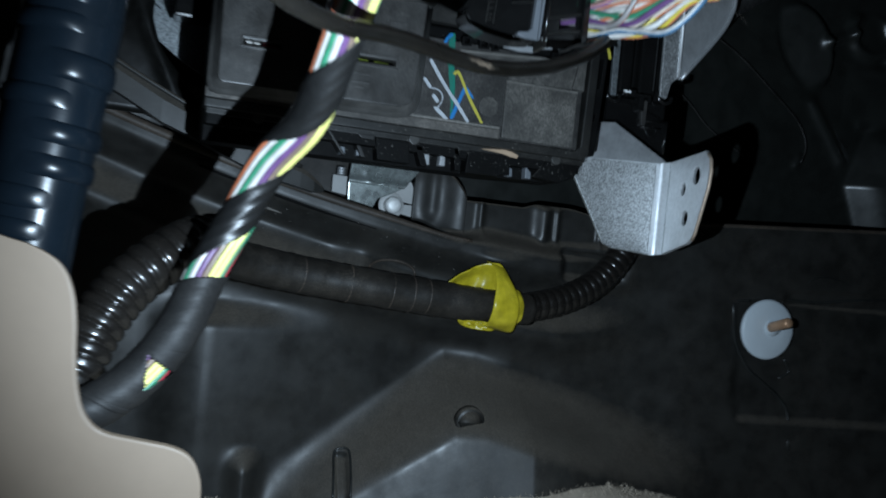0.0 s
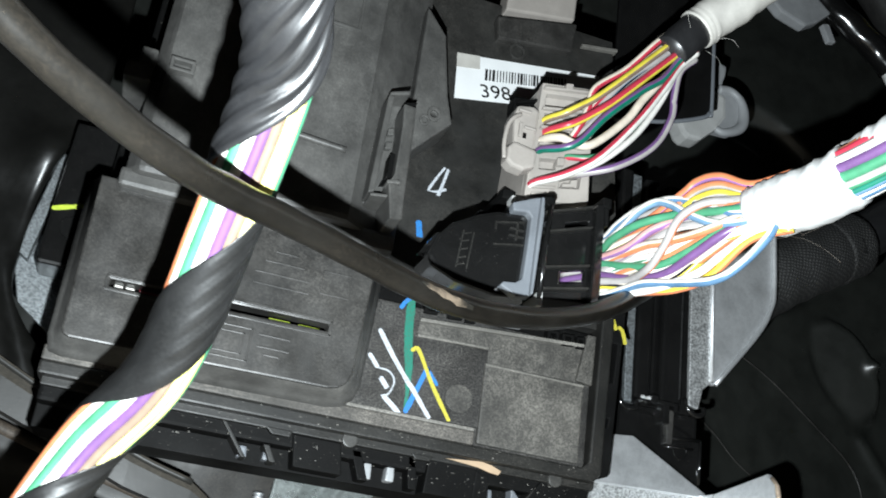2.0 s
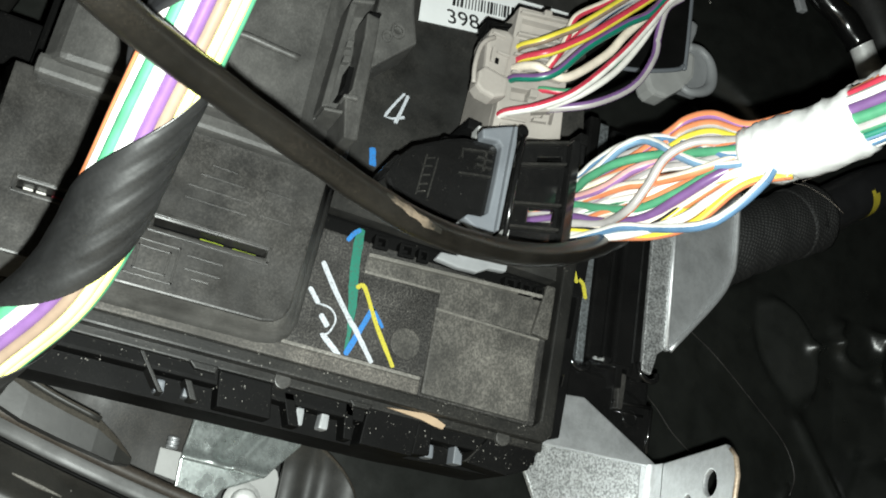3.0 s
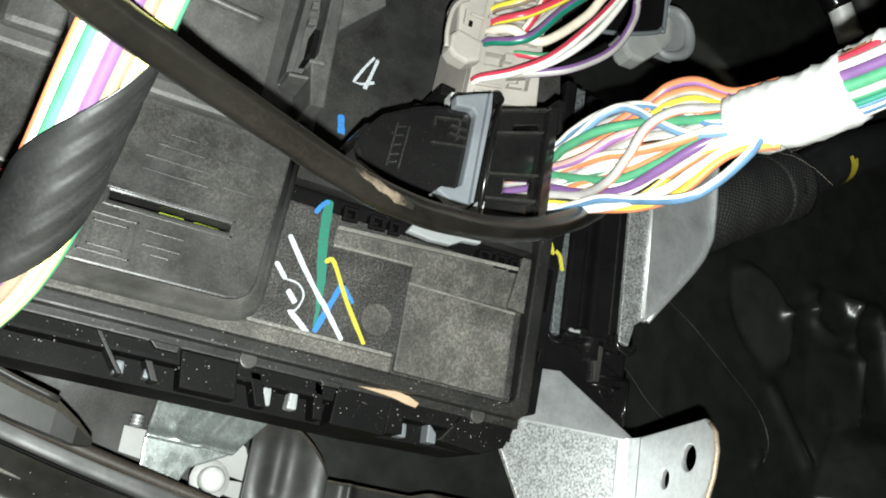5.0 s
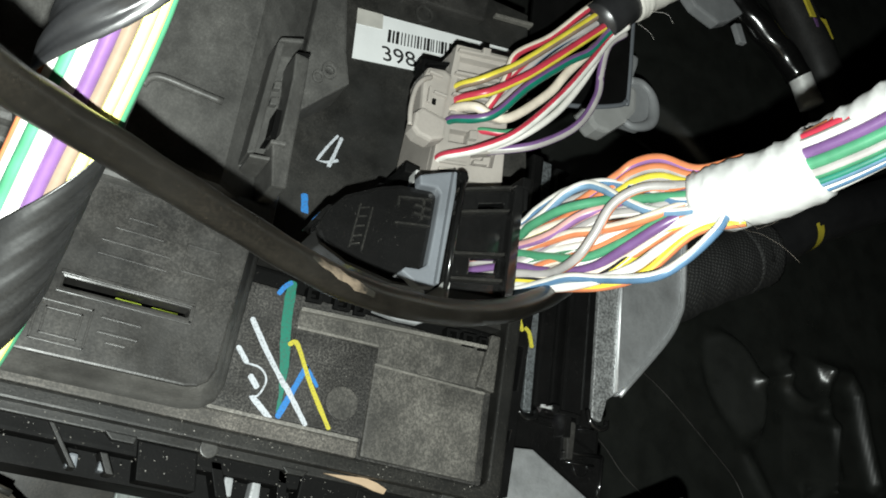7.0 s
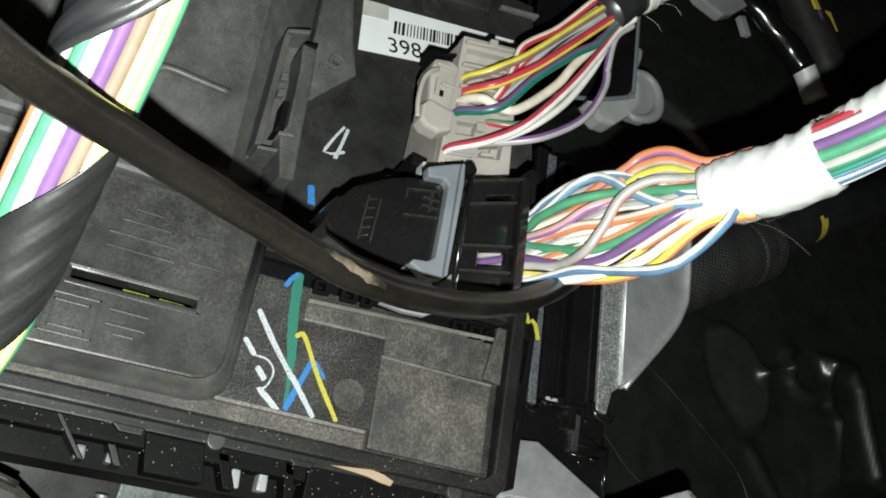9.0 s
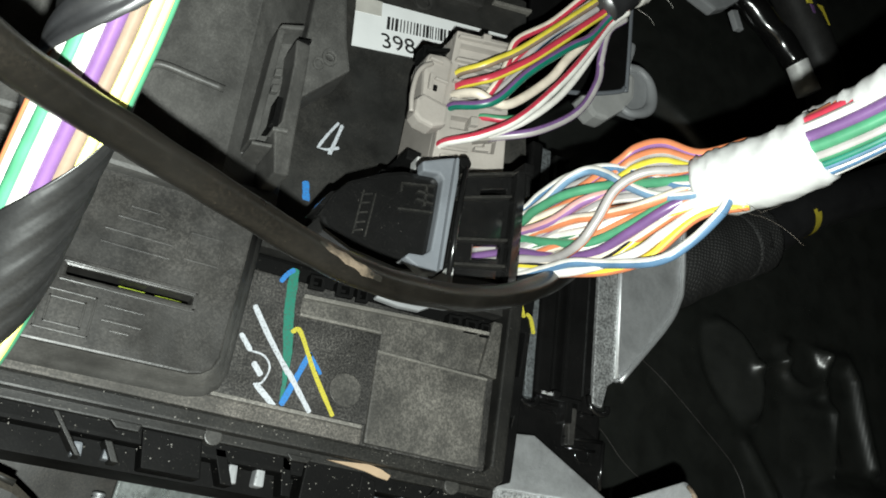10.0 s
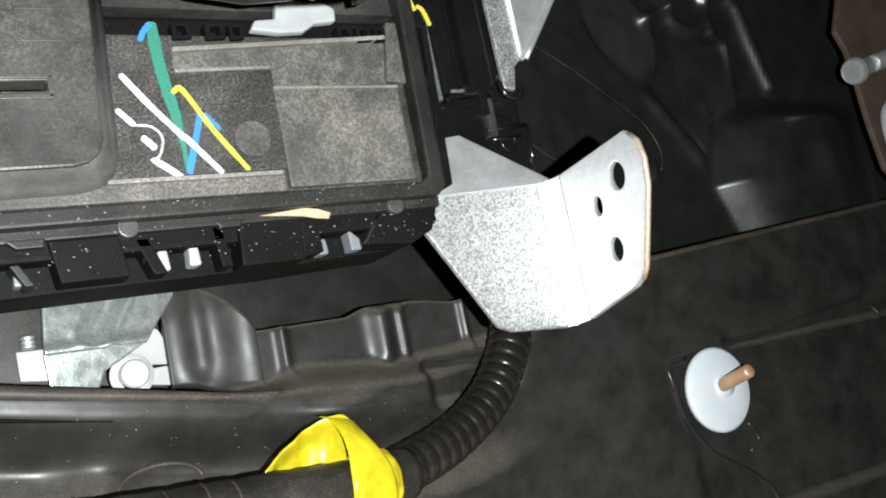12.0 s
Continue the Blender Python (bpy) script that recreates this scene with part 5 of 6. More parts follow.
# round the loom from its right flank over the open side
LOOM_COLOURS = ("green", "straw", "straw", "brown", "purple", "white", "green", "white", "orange", "sky", "grey", "violet", "green", "pink", "white", "blue", "yellow", "red")
FLANK = Vector((0.92, -0.38, 0.1))
ang_right, ang_open = math.atan2(fs[35][2].dot(FLANK), fs[35][1].dot(FLANK)), math.atan2(-fs[35][2].y, -fs[35][1].y)
hand = 1.0 if math.sin(ang_open - ang_right) > 0 else -1.0
for k, c in enumerate(LOOM_COLOURS):
    w0 = ang_right + hand * 2 * math.pi * (k - 0.35) / len(LOOM_COLOURS)
    wire(loom, [p + (f[1] * math.cos(w0 + hand * (0.003 * i + 0.55 * step(i, 58, 82))) + f[2] * math.sin(w0 + hand * (0.003 * i + 0.55 * step(i, 58, 82)))) * (LOOM_R + 0.10 * math.sin(0.2 * i + 5 * k)) for i, (p, f) in enumerate(zip(spine, fs))], c, "", 1.0, 0.0)
part("core", tube(spine, LOOM_R - 0.4, 12), M_TAPE, loom, "", True)
arc = [0.0]
for p, q in zip(spine, spine[1:]):
    arc.append(arc[-1] + (q - p).length)


def on_spine(s):
    """Place and side vectors s millimetres down the loom."""
    s = min(max(s, 0.0), arc[-1] - 0.01)
    i = int(np.searchsorted(arc, s, side="right")) - 1
    return spine[i].lerp(spine[i + 1], (s - arc[i]) / (arc[i + 1] - arc[i])), fs[i]


def open_angle(s):
    """The angle round the loom that faces the open side."""
    _, f = on_spine(s)
    return math.atan2(-f[2].y, -f[1].y)


def tape_spiral(s0, s1, pitch, wide, at, r, opening=None, crease=0.12):
    """Tape wound round the loom from s0 to s1, leaving the wires bare between its turns; it crosses the open side at 'at'."""
    bm = bmesh.new()
    turns, across = 64, max(14, int(wide / 0.55))
    rows = []
    for n in range(int((s1 - s0) / pitch * turns) + 1):
        mid = s0 + pitch * n / turns
        w = 2 * math.pi * (mid - at) / pitch + open_angle(at)
        row = []
        for k in range(across + 1):
            p, f = on_spine(min(mid + wide * (k / across - 0.5), arc[-1]))
            off = wide * (k / across - 0.5)
            fold = crease * (math.sin(1.15 * off + 0.06 * n) + 0.25 * math.sin(2.9 * off - 0.09 * n + 1.0)) * (0.75 + 0.4 * math.sin(0.11 * n))
            row.append(bm.verts.new((p + (f[1] * math.cos(w) + f[2] * math.sin(w)) * (r + fold)) * MM))
        rows.append(row)
    for a, b in zip(rows, rows[1:]):
        for k in range(across):
            mid = (a[k].co + b[k + 1].co) / 2 / MM
            if opening and opening(mid.x, mid.y, mid.z):
                continue
            bm.faces.new((a[k], b[k], b[k + 1], a[k + 1])).smooth = True
    got = bmesh.ops.extrude_face_region(bm, geom=list(bm.faces))
    bmesh.ops.translate(bm, vec=(0, 0.05 * MM, 0), verts=[g for g in got["geom"] if isinstance(g, bmesh.types.BMVert)])
    return bm


def down_to(z):
    """How far down the loom the height z lies."""
    return arc[min(range(len(spine)), key=lambda i: abs(spine[i].z - z))]


for at, wide, crease in ((down_to(226.5) - 33.0, 66.0, 0.5), (down_to(196.0), 27.5, 0.10), (down_to(160.0), 22.0, 0.10)):
    top_turn = crease > 0.2
    part("black_tape", tape_spiral(max(0.0, at - 28), min(at + 28, down_to(134)), 56.0, wide, at, LOOM_R + (1.9 if top_turn else 1.25), None, crease), M_TAPE if top_turn else M_DULLTAPE, loom, "turn of black tape", True)


def torn_gap(x, y, z):
    """A small torn opening low on the loom."""
    return y < -58 and -149.5 < x < -142.0 and abs(z - 112.0) < 5.0 * (-142.0 - x) / 7.5


part("black_tape", tape_spiral(down_to(140), arc[-1], 22.0, 24.0, down_to(128), LOOM_R + 1.7, torn_gap), M_WRAP, loom, "close-wound black tape", True)


def corrugated(line, r, pitch, depth, gap):
    """A ribbed sleeve; the points of the line lie gap apart."""
    return tube(line, lambda i, w: r - depth * (0.5 + 0.5 * math.cos(2 * math.pi * i * gap / pitch)) ** 4, 28)


def dense(points, gap):
    """Evenly spaced points, gap millimetres apart, on a smooth line."""
    line, out, over = glide(points, 40), [], 0.0
    for a, b in zip(line, line[1:]):
        over += (b - a).length
        if over >= gap or not out:
            out.append(a)
            over = 0.0
    return out


conduit = thing("right_conduit", "black corrugated conduit curving down behind the steel bracket", "conduit")
part("sleeve", corrugated(dense([(74, 84, 200), (71, 78, 180), (63.6, 70, 164.5), (50, 66, 149), (31, 62, 139), (9, 57, 133.5)], 0.4), 6.7, 3.0, 0.62, 0.4), M_TUBE, conduit, "ribbed glossy sleeve", True)
part("slit", tube([p + Vector((-3.6, -5.4, -0.6)) for p in dense([(71, 78, 180), (63.6, 70, 164.5), (50, 66, 149), (31, 62, 139), (9, 57, 133.5)], 2.0)], 0.5, 6), M_BLACK, conduit, "slit along the conduit", True)
trunk = thing("taped_conduit", "smooth black taped conduit running along the liner", "conduit")
trunk_line = dense([(12, 56, 133.5), (-5, 52, 133.8), (-26, 47, 134.6), (-60, 44, 137), (-95, 41, 140), (-122, 30, 144), (-142, 0, 148)], 2.0)
part("sleeve", tube(trunk_line, lambda i, w: 7.0 + 0.6 * step(i, 8, 20) + 0.12 * math.sin(2.2 * i) + 0.1 * math.sin(3 * w + i), 20), M_SLEEVE, trunk, "dusty black taped sleeve", True)
for i, f in ((22, 0.9), (25, 0.5), (28, 0.9), (35, 0.5), (43, 0.3)):
    a = trunk_line[i].lerp(trunk_line[i + 1], f)
    t = (trunk_line[i + 1] - trunk_line[i]).normalized()
    part("collar", tube([a - t * 0.5, a, a + t * 0.5], lambda k, w: (7.45, 7.78 + 0.12 * math.sin(2 * w + f * 9), 7.45)[k], 28), M_DUST, trunk, "worn pale ring", True)
left = thing("left_conduit", "dusty black corrugated conduit beside the wire loom", "conduit")
part("sleeve", corrugated(dense([(-131, -15.5, 150.5), (-141, -26, 147.5), (-156, -36, 135), (-165, -42, 121), (-172, -48, 104), (-190, -56, 88)], 0.4), 8.5, 3.8, 1.2, 0.4), M_TUBE, left, "ribbed glossy sleeve", True)
part("cuff", tube(dense([(-129, -13.5, 150.8), (-131, -16, 150.4), (-134, -19, 149.7)], 1.0), lambda i, w: 8.7 + 0.25 * math.sin(3 * w + i), 20), M_WRAP, left, "taped cuff", True)
wrap = thing("yellow_tape_band", "crumpled bright yellow tape tied round the conduit", "tape")
pts = [Vector((-4, 52.2, 133.9)), Vector((-1.5, 52.8, 133.8)), Vector((1.5, 53.5, 133.75)), Vector((4.2, 54.3, 133.65))]
part("band", tube(glide(pts, 5), lambda i, w: 8.5 + 0.3 * math.sin(3 * w + 0.8 * i) + 0.2 * math.sin(7 * w - i) - 0.8 * abs(i - 8) / 8, 30), M_YELLOWTAPE, wrap, "", True)


def crumpled(outline, y, amount):
    """A creased piece of tape: a fan over an outline."""
    bm = bmesh.new()
    n, rings_n = len(outline), 6
    cx, cz = sum(p[0] for p in outline) / n, sum(p[1] for p in outline) / n
    loop = [(p.x, p.z) for p in glide([(x, 0, z) for x, z in outline] + [(outline[0][0], 0, outline[0][1])], 4)][:-1]
    rows = []
    for k in range(1, rings_n + 1):
        f = k / rings_n
        rows.append([bm.verts.new(((cx + (x - cx) * f) * MM, (y + amount * (noise.noise(Vector((x * f * 0.3, z * f * 0.3, 0.5))) + 0.35 * noise.noise(Vector((x * f * 0.9, z * f * 0.9, 3.5))))) * MM, (cz + (z - cz) * f) * MM)) for x, z in loop])
    c = bm.verts.new((cx * MM, y * MM, cz * MM))
    for j in range(len(loop)):
        bm.faces.new((c, rows[0][j], rows[0][(j + 1) % len(loop)]))
        for a, b in zip(rows, rows[1:]):
            bm.faces.new((a[j], b[j], b[(j + 1) % len(loop)], a[(j + 1) % len(loop)]))
    got = bmesh.ops.extrude_face_region(bm, geom=list(bm.faces))
    bmesh.ops.translate(bm, vec=(0, 0.5 * MM, 0), verts=[g for g in got["geom"] if isinstance(g, bmesh.types.BMVert)])
    return bm



def strip_of_tape(rows_of, thick=0.3):
    """A creased ribbon: rows of points, a little uneven."""
    bm = bmesh.new()
    rows = [[bm.verts.new((p + Vector((0.3, 0.9, 0.4)) * (noise.noise(p * 0.22) + 0.6 * abs(noise.noise(p * 0.55)))) * MM) for p in row] for row in rows_of]
    for a, b in zip(rows, rows[1:]):
        for j in range(len(a) - 1):
            bm.faces.new((a[j], a[j + 1], b[j + 1], b[j])).smooth = True
    got = bmesh.ops.extrude_face_region(bm, geom=list(bm.faces))
    bmesh.ops.translate(bm, vec=(0, thick * MM, 0.2 * MM), verts=[g for g in got["geom"] if isinstance(g, bmesh.types.BMVert)])
    return bm


# a slack fold standing up behind the conduit, and the strap that comes down over its front
crest = glide([(-28.6, 0, 141.0), (-26.4, 0, 143.2), (-22.5, 0, 146.4), (-17.0, 0, 149.6), (-11.3, 0, 151.9), (-6.4, 0, 152.2), (-3.4, 0, 150.0)], 5)
rows = []
for p in crest:
    rows.append([Vector((p.x + 0.12 * (z - 142), 57.5 - 0.14 * (z - 136) - 3.6 * step(z, p.z - 5.5, p.z) + 1.6 * hump(p.x, -15, 4), z)) for z in np.linspace(137.0, p.z, 14)])
part("slack_fold", strip_of_tape(rows), M_YELLOWTAPE, wrap, "slack fold of tape standing off the conduit", True)
path = glide([(-7.4, 53.6, 152.3), (-6.0, 50.6, 151.0), (-4.4, 46.8, 146.6), (-3.0, 44.2, 140.4), (-2.8, 43.2, 134.0), (-3.2, 44.6, 128.0), (-3.4, 48.6, 124.2), (-3.4, 55.0, 123.4)], 5)
rows = []
for i, p in enumerate(path):
    wide = 6.0 + 6.6 * (1 - step(p.z, 134, 151))
    rows.append([p + Vector(((j / 12 - 0.5) * wide, 0.10 * ((j / 12 - 0.5) * wide) + 0.05 * (j - 6) ** 2 * 0.5, -0.16 * (j / 12 - 0.5) * wide)) for j in range(13)])
part("strap", strip_of_tape(rows), M_YELLOWTAPE, wrap, "creased strap of tape over the conduit", True)
part("lower_flag", crumpled([(-22, 128), (-19, 124.5), (-14, 123), (-8, 122.5), (-2, 123.5), (0, 127), (-6, 129), (-14, 128)], 56, 4.0), M_YELLOWTAPE, wrap, "folded lower flag of tape", True)
hose = thing("cloth_wrapped_hose", "black cloth-taped hose behind the wire bundle", "hose")
part("sleeve", tube(dense([(64, 68, 262), (80, 60, 277), (96, 54, 292), (110, 50, 302), (122, 49, 309.5), (132, 48.5, 316)], 3.0), lambda i, w: 13.2 + 0.35 * math.sin(1.7 * i + w), 20), M_CLOTH, hose, "woven cloth wrap", True)
part("cuff", tube(dense([(124, 49, 311), (129, 48.8, 314.2), (135, 48.5, 318)], 1.5), lambda i, w: 13.7 + 0.3 * math.sin(4 * w + i), 20), M_CLOTH, hose, "frayed cloth cuff", True)
clips = thing("taped_hose", "shiny black hose with pale steel end and coloured tape marks", "hose")
line = dense([(112, 74, 492), (124, 68, 468), (136, 64, 450), (151, 61, 436), (165, 60, 425), (172, 60, 417)], 2.0)
part("sleeve", tube(line, lambda i, w: 6.0 + 0.3 * math.sin(0.9 * i + 2 * w), 18), M_GLOSS, clips, "", True)
part("steel_end", tube(glide([(170.5, 60, 421), (173.6, 60, 415), (178.4, 60, 406)], 4), lambda i, w: 5.2 + 0.4 * (i > 5), 16), M_BOLT, clips, "pale steel hose end", True)
side = dense([(152, 70, 492), (164, 64, 470), (177, 62, 449), (188, 62, 428), (200, 68, 404)], 2.0)
part("branch", tube(side, 9.0, 18), M_WRAP, clips, "black taped branch", True)
for c, pts in (("yellow", [(168.0, 457.0), (171.2, 457.6), (175.8, 449.4), (172.4, 448.8)]), ("purple", [(173.6, 448.6), (176.6, 449.0), (179.0, 445.0), (175.8, 444.4)]), ("yellow", [(177.6, 450.4), (181.6, 451.0), (186.0, 442.2), (182.0, 441.0)])):
    part("tape_mark", plate(pts, front(53.2), 1.2, bevel=0.3), PVC[c], clips, c + " tape mark")
low = dense([(126, 52, 311), (146, 52, 326), (166, 54, 341), (190, 58, 356), (250, 70, 392)], 2.0)
part("branch", tube(low, 9.6, 18), M_TAPE, clips, "shiny black taped branch", True)
bm = tube(low[17:20], 9.75, 36)
bmesh.ops.delete(bm, geom=[f for f in bm.faces if len(f.verts) > 4 or f.calc_center_median().z > (low[18].z - 1.0) * MM or f.calc_center_median().y > (low[18].y + 4) * MM], context="FACES")
part("tape_ring", bm, PVC["yellow"], clips, "scrap of yellow tape", True)

# ---- brackets, fasteners ----
bracket = thing("folded_bracket", "folded galvanised steel bracket with three holes and a rusty edge", "bracket")
part("web", plate([(8.4, 193), (14.5, 199.6), (48.6, 201.7), (48.6, 162.5), (30, 163.8), (26, 165.4)], lambda u, v, d: (u, 19.0 + 0.09 * (u - 30) + d, v), 1.6, bevel=0.5), M_ZINC, bracket, "pitted zinc web")
part("upper_fold", plate([(13.0, 199.0), (14.6, 206), (16.4, 213.2), (27.8, 214.6), (53.5, 202.4), (52.6, 201.0)], lambda u, v, d: (u, 18.2 + 0.09 * (u - 30) + 0.22 * (v - 200) + d, v + 0.10 * (v - 200)), 1.6, bevel=0.5), M_SMOOTH, bracket, "smooth upper fold")


def oval(cu, cv, ru, rv, n=18):
    return [(cu + ru * math.cos(2 * math.pi * k / n), cv + rv * math.sin(2 * math.pi * k / n)) for k in range(n)]


bm = bmesh.new()
rows = []
for k in range(13):
    f = k / 12
    p = Vector((48.6, 20.7)).lerp(Vector((52.9, 21.1)), f).lerp(Vector((52.9, 21.1)).lerp(Vector((52.3, 15.5)), f), f)
    rows.append([bm.verts.new((p.x * MM, p.y * MM, (z0 + (z1 - z0) * f) * MM)) for z0, z1 in ((201.7, 202.1), (162.5, 163.2))])
for a, b in zip(rows, rows[1:]):
    bm.faces.new((a[0], a[1], b[1], b[0]))
got = bmesh.ops.extrude_face_region(bm, geom=list(bm.faces))
bmesh.ops.translate(bm, vec=(0.5 * MM, 1.5 * MM, 0), verts=[g for g in got["geom"] if isinstance(g, bmesh.types.BMVert)])
part("bend", bm, M_SMOOTH, bracket, "rounded bend of the bracket")
flange_holes = [oval(-8.2, 194.9, 3.0, 3.4), oval(1.9, 190.0, 1.9, 2.5), oval(-1.6, 178.2, 2.6, 3.0)]
flange_place = lambda u, v, d: (52.6 - 0.09 * (19 - u) + d, u, v)
part("flange", plate([(15.5, 202.1), (-9, 204.0), (-14, 204.4), (-17.6, 201), (-18.8, 196), (-18.0, 190), (-10.4, 171.6), (-8.6, 169.4), (-5.8, 167.8), (15.5, 163.2)], flange_place, 1.6, flange_holes, 0.45), M_SMOOTH, bracket, "holed steel flange")
part("rusty_edge", tube([Vector(flange_place(u, v, 0.8)) for u, v in ((-15.4, 203.0), (-17.8, 200.4), (-18.8, 196), (-18.0, 190), (-14.2, 180.6), (-10.4, 171.6), (-8.4, 169.4))], 0.72, 8), M_RUST, bracket, "rust-brown cut edge", True)

column = thing("side_mount", "glossy black plastic mount with upright ribs beside the fuse box", "mount")
part("back", block(22, 57, 36, 44, 204, 310, 1.0), M_GLOSS, column)
for x0, x1, y0, z0, z1 in ((22, 26.5, 28, 216, 310), (32.5, 38.5, 31, 231, 310), (42, 50, 31, 231, 310), (23, 56.5, 31.5, 206, 229)):
    part("rib", block(x0, x1, y0, 40, z0, z1, 1.2), M_GLOSS, column)
part("foot", plate([(24, 206), (57, 204), (58, 221), (42, 227), (25, 228)], front(30.2), 8, bevel=1.4), M_GLOSS, column)
for x0, x1, z0, z1 in ((38.5, 47, 229.6, 231), (41.4, 43.8, 223.6, 230), (37, 39.6, 229.4, 232.2), (45.4, 47, 227.8, 230.4)):
    part("catch", block(x0, x1, 27.6, 32, z0, z1, 0.4), M_GLOSS, column)
for pts, r in (([(43, 219.8), (56.6, 221.0)], 0.6), ([(56.4, 207), (56.8, 221)], 0.6), ([(44, 217), (54, 217.8)], 0.4)):
    part("bead", tube([Vector((x, 30.0, z)) for x, z in pts], r, 8), M_GLOSS, column, "", True)
for cx, cz in ((30.0, 226.6), (54.6, 229)):
    part("rib_end", tube(glide([(cx - 3.6, 30.4, cz + 5), (cx - 2.8, 30, cz + 1.6), (cx, 29.8, cz), (cx + 2.8, 30, cz + 1.0), (cx + 3.2, 30.4, cz + 3)], 4), 0.9, 10), M_GLOSS, column, "", True)
for cx, cz in ((49.5, 216.2), (35.0, 214.0)):
    part("moulding_mark", tube([Vector((cx + 2.4 * math.cos(a), 30.1, cz + 2.4 * math.sin(a))) for a in np.linspace(0, 6.2832, 24)], 0.22, 6), M_GLOSS, column, "", True)
part("tongue", plate([(43.4, 217.6), (45.6, 217.6), (46.0, 228.6), (43.0, 228.6)], front(28.4), 2.4, bevel=0.5), M_BOX, column, "grey worn tongue")
stay = thing("upright_stay", "galvanised steel stay behind the black mount", "bracket")
part("narrow_strip", plate([(28.9, 229), (31.6, 229), (30.8, 310), (27.2, 310)], front(30.6), 2.0, bevel=0.3), M_OLDZINC, stay)
part("strip", plate([(51.4, 231.5), (55, 231.0), (56.6, 238), (60.2, 241), (59.0, 310), (50.6, 310)], front(29), 1.6, bevel=0.4), M_ZINC, stay, "worn strip")
part("wing", plate([(59.0, 240.4), (61, 240.2), (78, 262), (83.6, 272), (85.4, 281), (85.0, 310), (58.6, 310)], lambda u, v, d: (u, 29.4 + 0.06 * (u - 59) + d, v), 1.6, bevel=0.4), M_SMOOTH, stay, "smooth steel wing")
part("fold", tube([Vector((59.6, 28.8, 241)), Vector((58.8, 28.8, 310))], 0.8, 10), M_SMOOTH, stay, "rounded fold line", True)
part("wing_edge", tube(glide([(61, 28.9, 240.4), (78, 29.9, 262), (83.4, 30.2, 272), (85.2, 30.3, 281), (85, 30.3, 310)], 6), 0.9, 8), M_SMOOTH, stay, "", True)

leg = thing("leg_bracket", "bent zinc leg bracket bolted under the fuse box", "bracket")
def leg_place(u, v, d):
    """The stem leans back and carries a long pressed oval."""
    e = seg(u, v, -44.5, 203.0, -55.0, 187.0)
    return (u, 92 - 0.12 * (205 - v) + 0.12 * (u + 45) + d + 2.0 * hump(e, 0.0, 2.8) - 0.6 * hump(e, 5.0, 1.3) - 1.6 * hump(v, 183, 1.6), v)


bm = bmesh.new()
grid = []
for v in np.linspace(207, 182, 30):
    f = (207 - v) / 25
    row = []
    for u in np.linspace(-65.8 - 2.6 * f, -21.6 - 20.2 * f, 44):
        row.append(bm.verts.new(Vector(leg_place(u, v, 0)) * MM))
    grid.append(row)
for a, b in zip(grid, grid[1:]):
    for k in range(43):
        bm.faces.new((a[k], a[k + 1], b[k + 1], b[k])).smooth = True
got = bmesh.ops.extrude_face_region(bm, geom=list(bm.faces))
bmesh.ops.translate(bm, vec=(0, 1.4 * MM, 0), verts=[g for g in got["geom"] if isinstance(g, bmesh.types.BMVert)])
part("stem", bm, M_LEG, leg, "ribbed zinc stem", True)
part("foot", plate([(-68.4, 182.6), (-41.9, 182.2), (-49.2, 178.2), (-53.6, 176.2), (-55.6, 171.4), (-57, 170.0), (-67.4, 170.4)], lambda u, v, d: (u, 89.0 + 0.12 * (u + 45) + 0.14 * (182 - v) + d, v), 1.5, bevel=0.5), M_LEG, leg, "bent zinc foot")
bolt = thing("hex_bolt", "bright zinc bolt with washer holding the leg bracket", "bolt")
part("head", tube([Vector((-45.6, 88.6, 174.2)), Vector((-45.6, 88.9, 174.2)), Vector((-45.6, 90.0, 174.2)), Vector((-45.6, 95, 174.2))], lambda i, w: (1.6, 3.2, 3.9, 4.0)[i], 22), M_BOLT, bolt, "", True)
part("flange", tube([Vector((-45.6, 94.0, 174.2)), Vector((-45.6, 95.6, 174.2))], 6.0, 24), M_BOLT, bolt, "", True)
plate_lobe = thing("mount_plate", "pale zinc plate lobe behind the bolt", "bracket")
part("lobe", plate([(-43, 177), (-32.8, 175.6), (-34.2, 182), (-36, 186), (-42, 190), (-50, 188)], front(97), 1.5, bevel=0.3), M_CLIP, plate_lobe)
part("lower_lobe", plate([(-42, 175.2), (-36, 175.4), (-32.2, 173.8), (-33, 169.4), (-42, 171)], front(95), 1.5, bevel=0.3), M_CLIP, plate_lobe)
part("side_lobe", plate([(-73.4, 185.6), (-66, 185.4), (-66, 176.6), (-73.2, 177.6)], front(99), 1.5, bevel=0.3), M_CLIP, plate_lobe)
part("thread", corrugated([Vector((-70.6, 95, z)) for z in np.linspace(185.4, 189.0, 19)], 1.9, 1.2, 0.5, 0.2), M_SMOOTH, plate_lobe, "threaded stud", True)
washer = thing("stud_with_washer", "white nylon washer on a copper-coloured stud", "fastener")
w0 = Vector((153.4, 77.6, 133.4))
part("washer", tube([w0 + Vector((0, 1, 0)), w0 + Vector((0, -1.2, 0)), w0 + Vector((0, -2.0, 0)), w0 + Vector((0, -2.1, 0))], lambda i, w: (15.2, 15.4, 14.2, 7.0)[i], 40), M_NYLON, washer, "white nylon washer", True)
part("boss", tube([w0 + Vector((1.5, -1.8, 0.8)), w0 + Vector((1.2, -3.2, 0.8))], 4.0, 20), M_NYLON, washer, "", True)
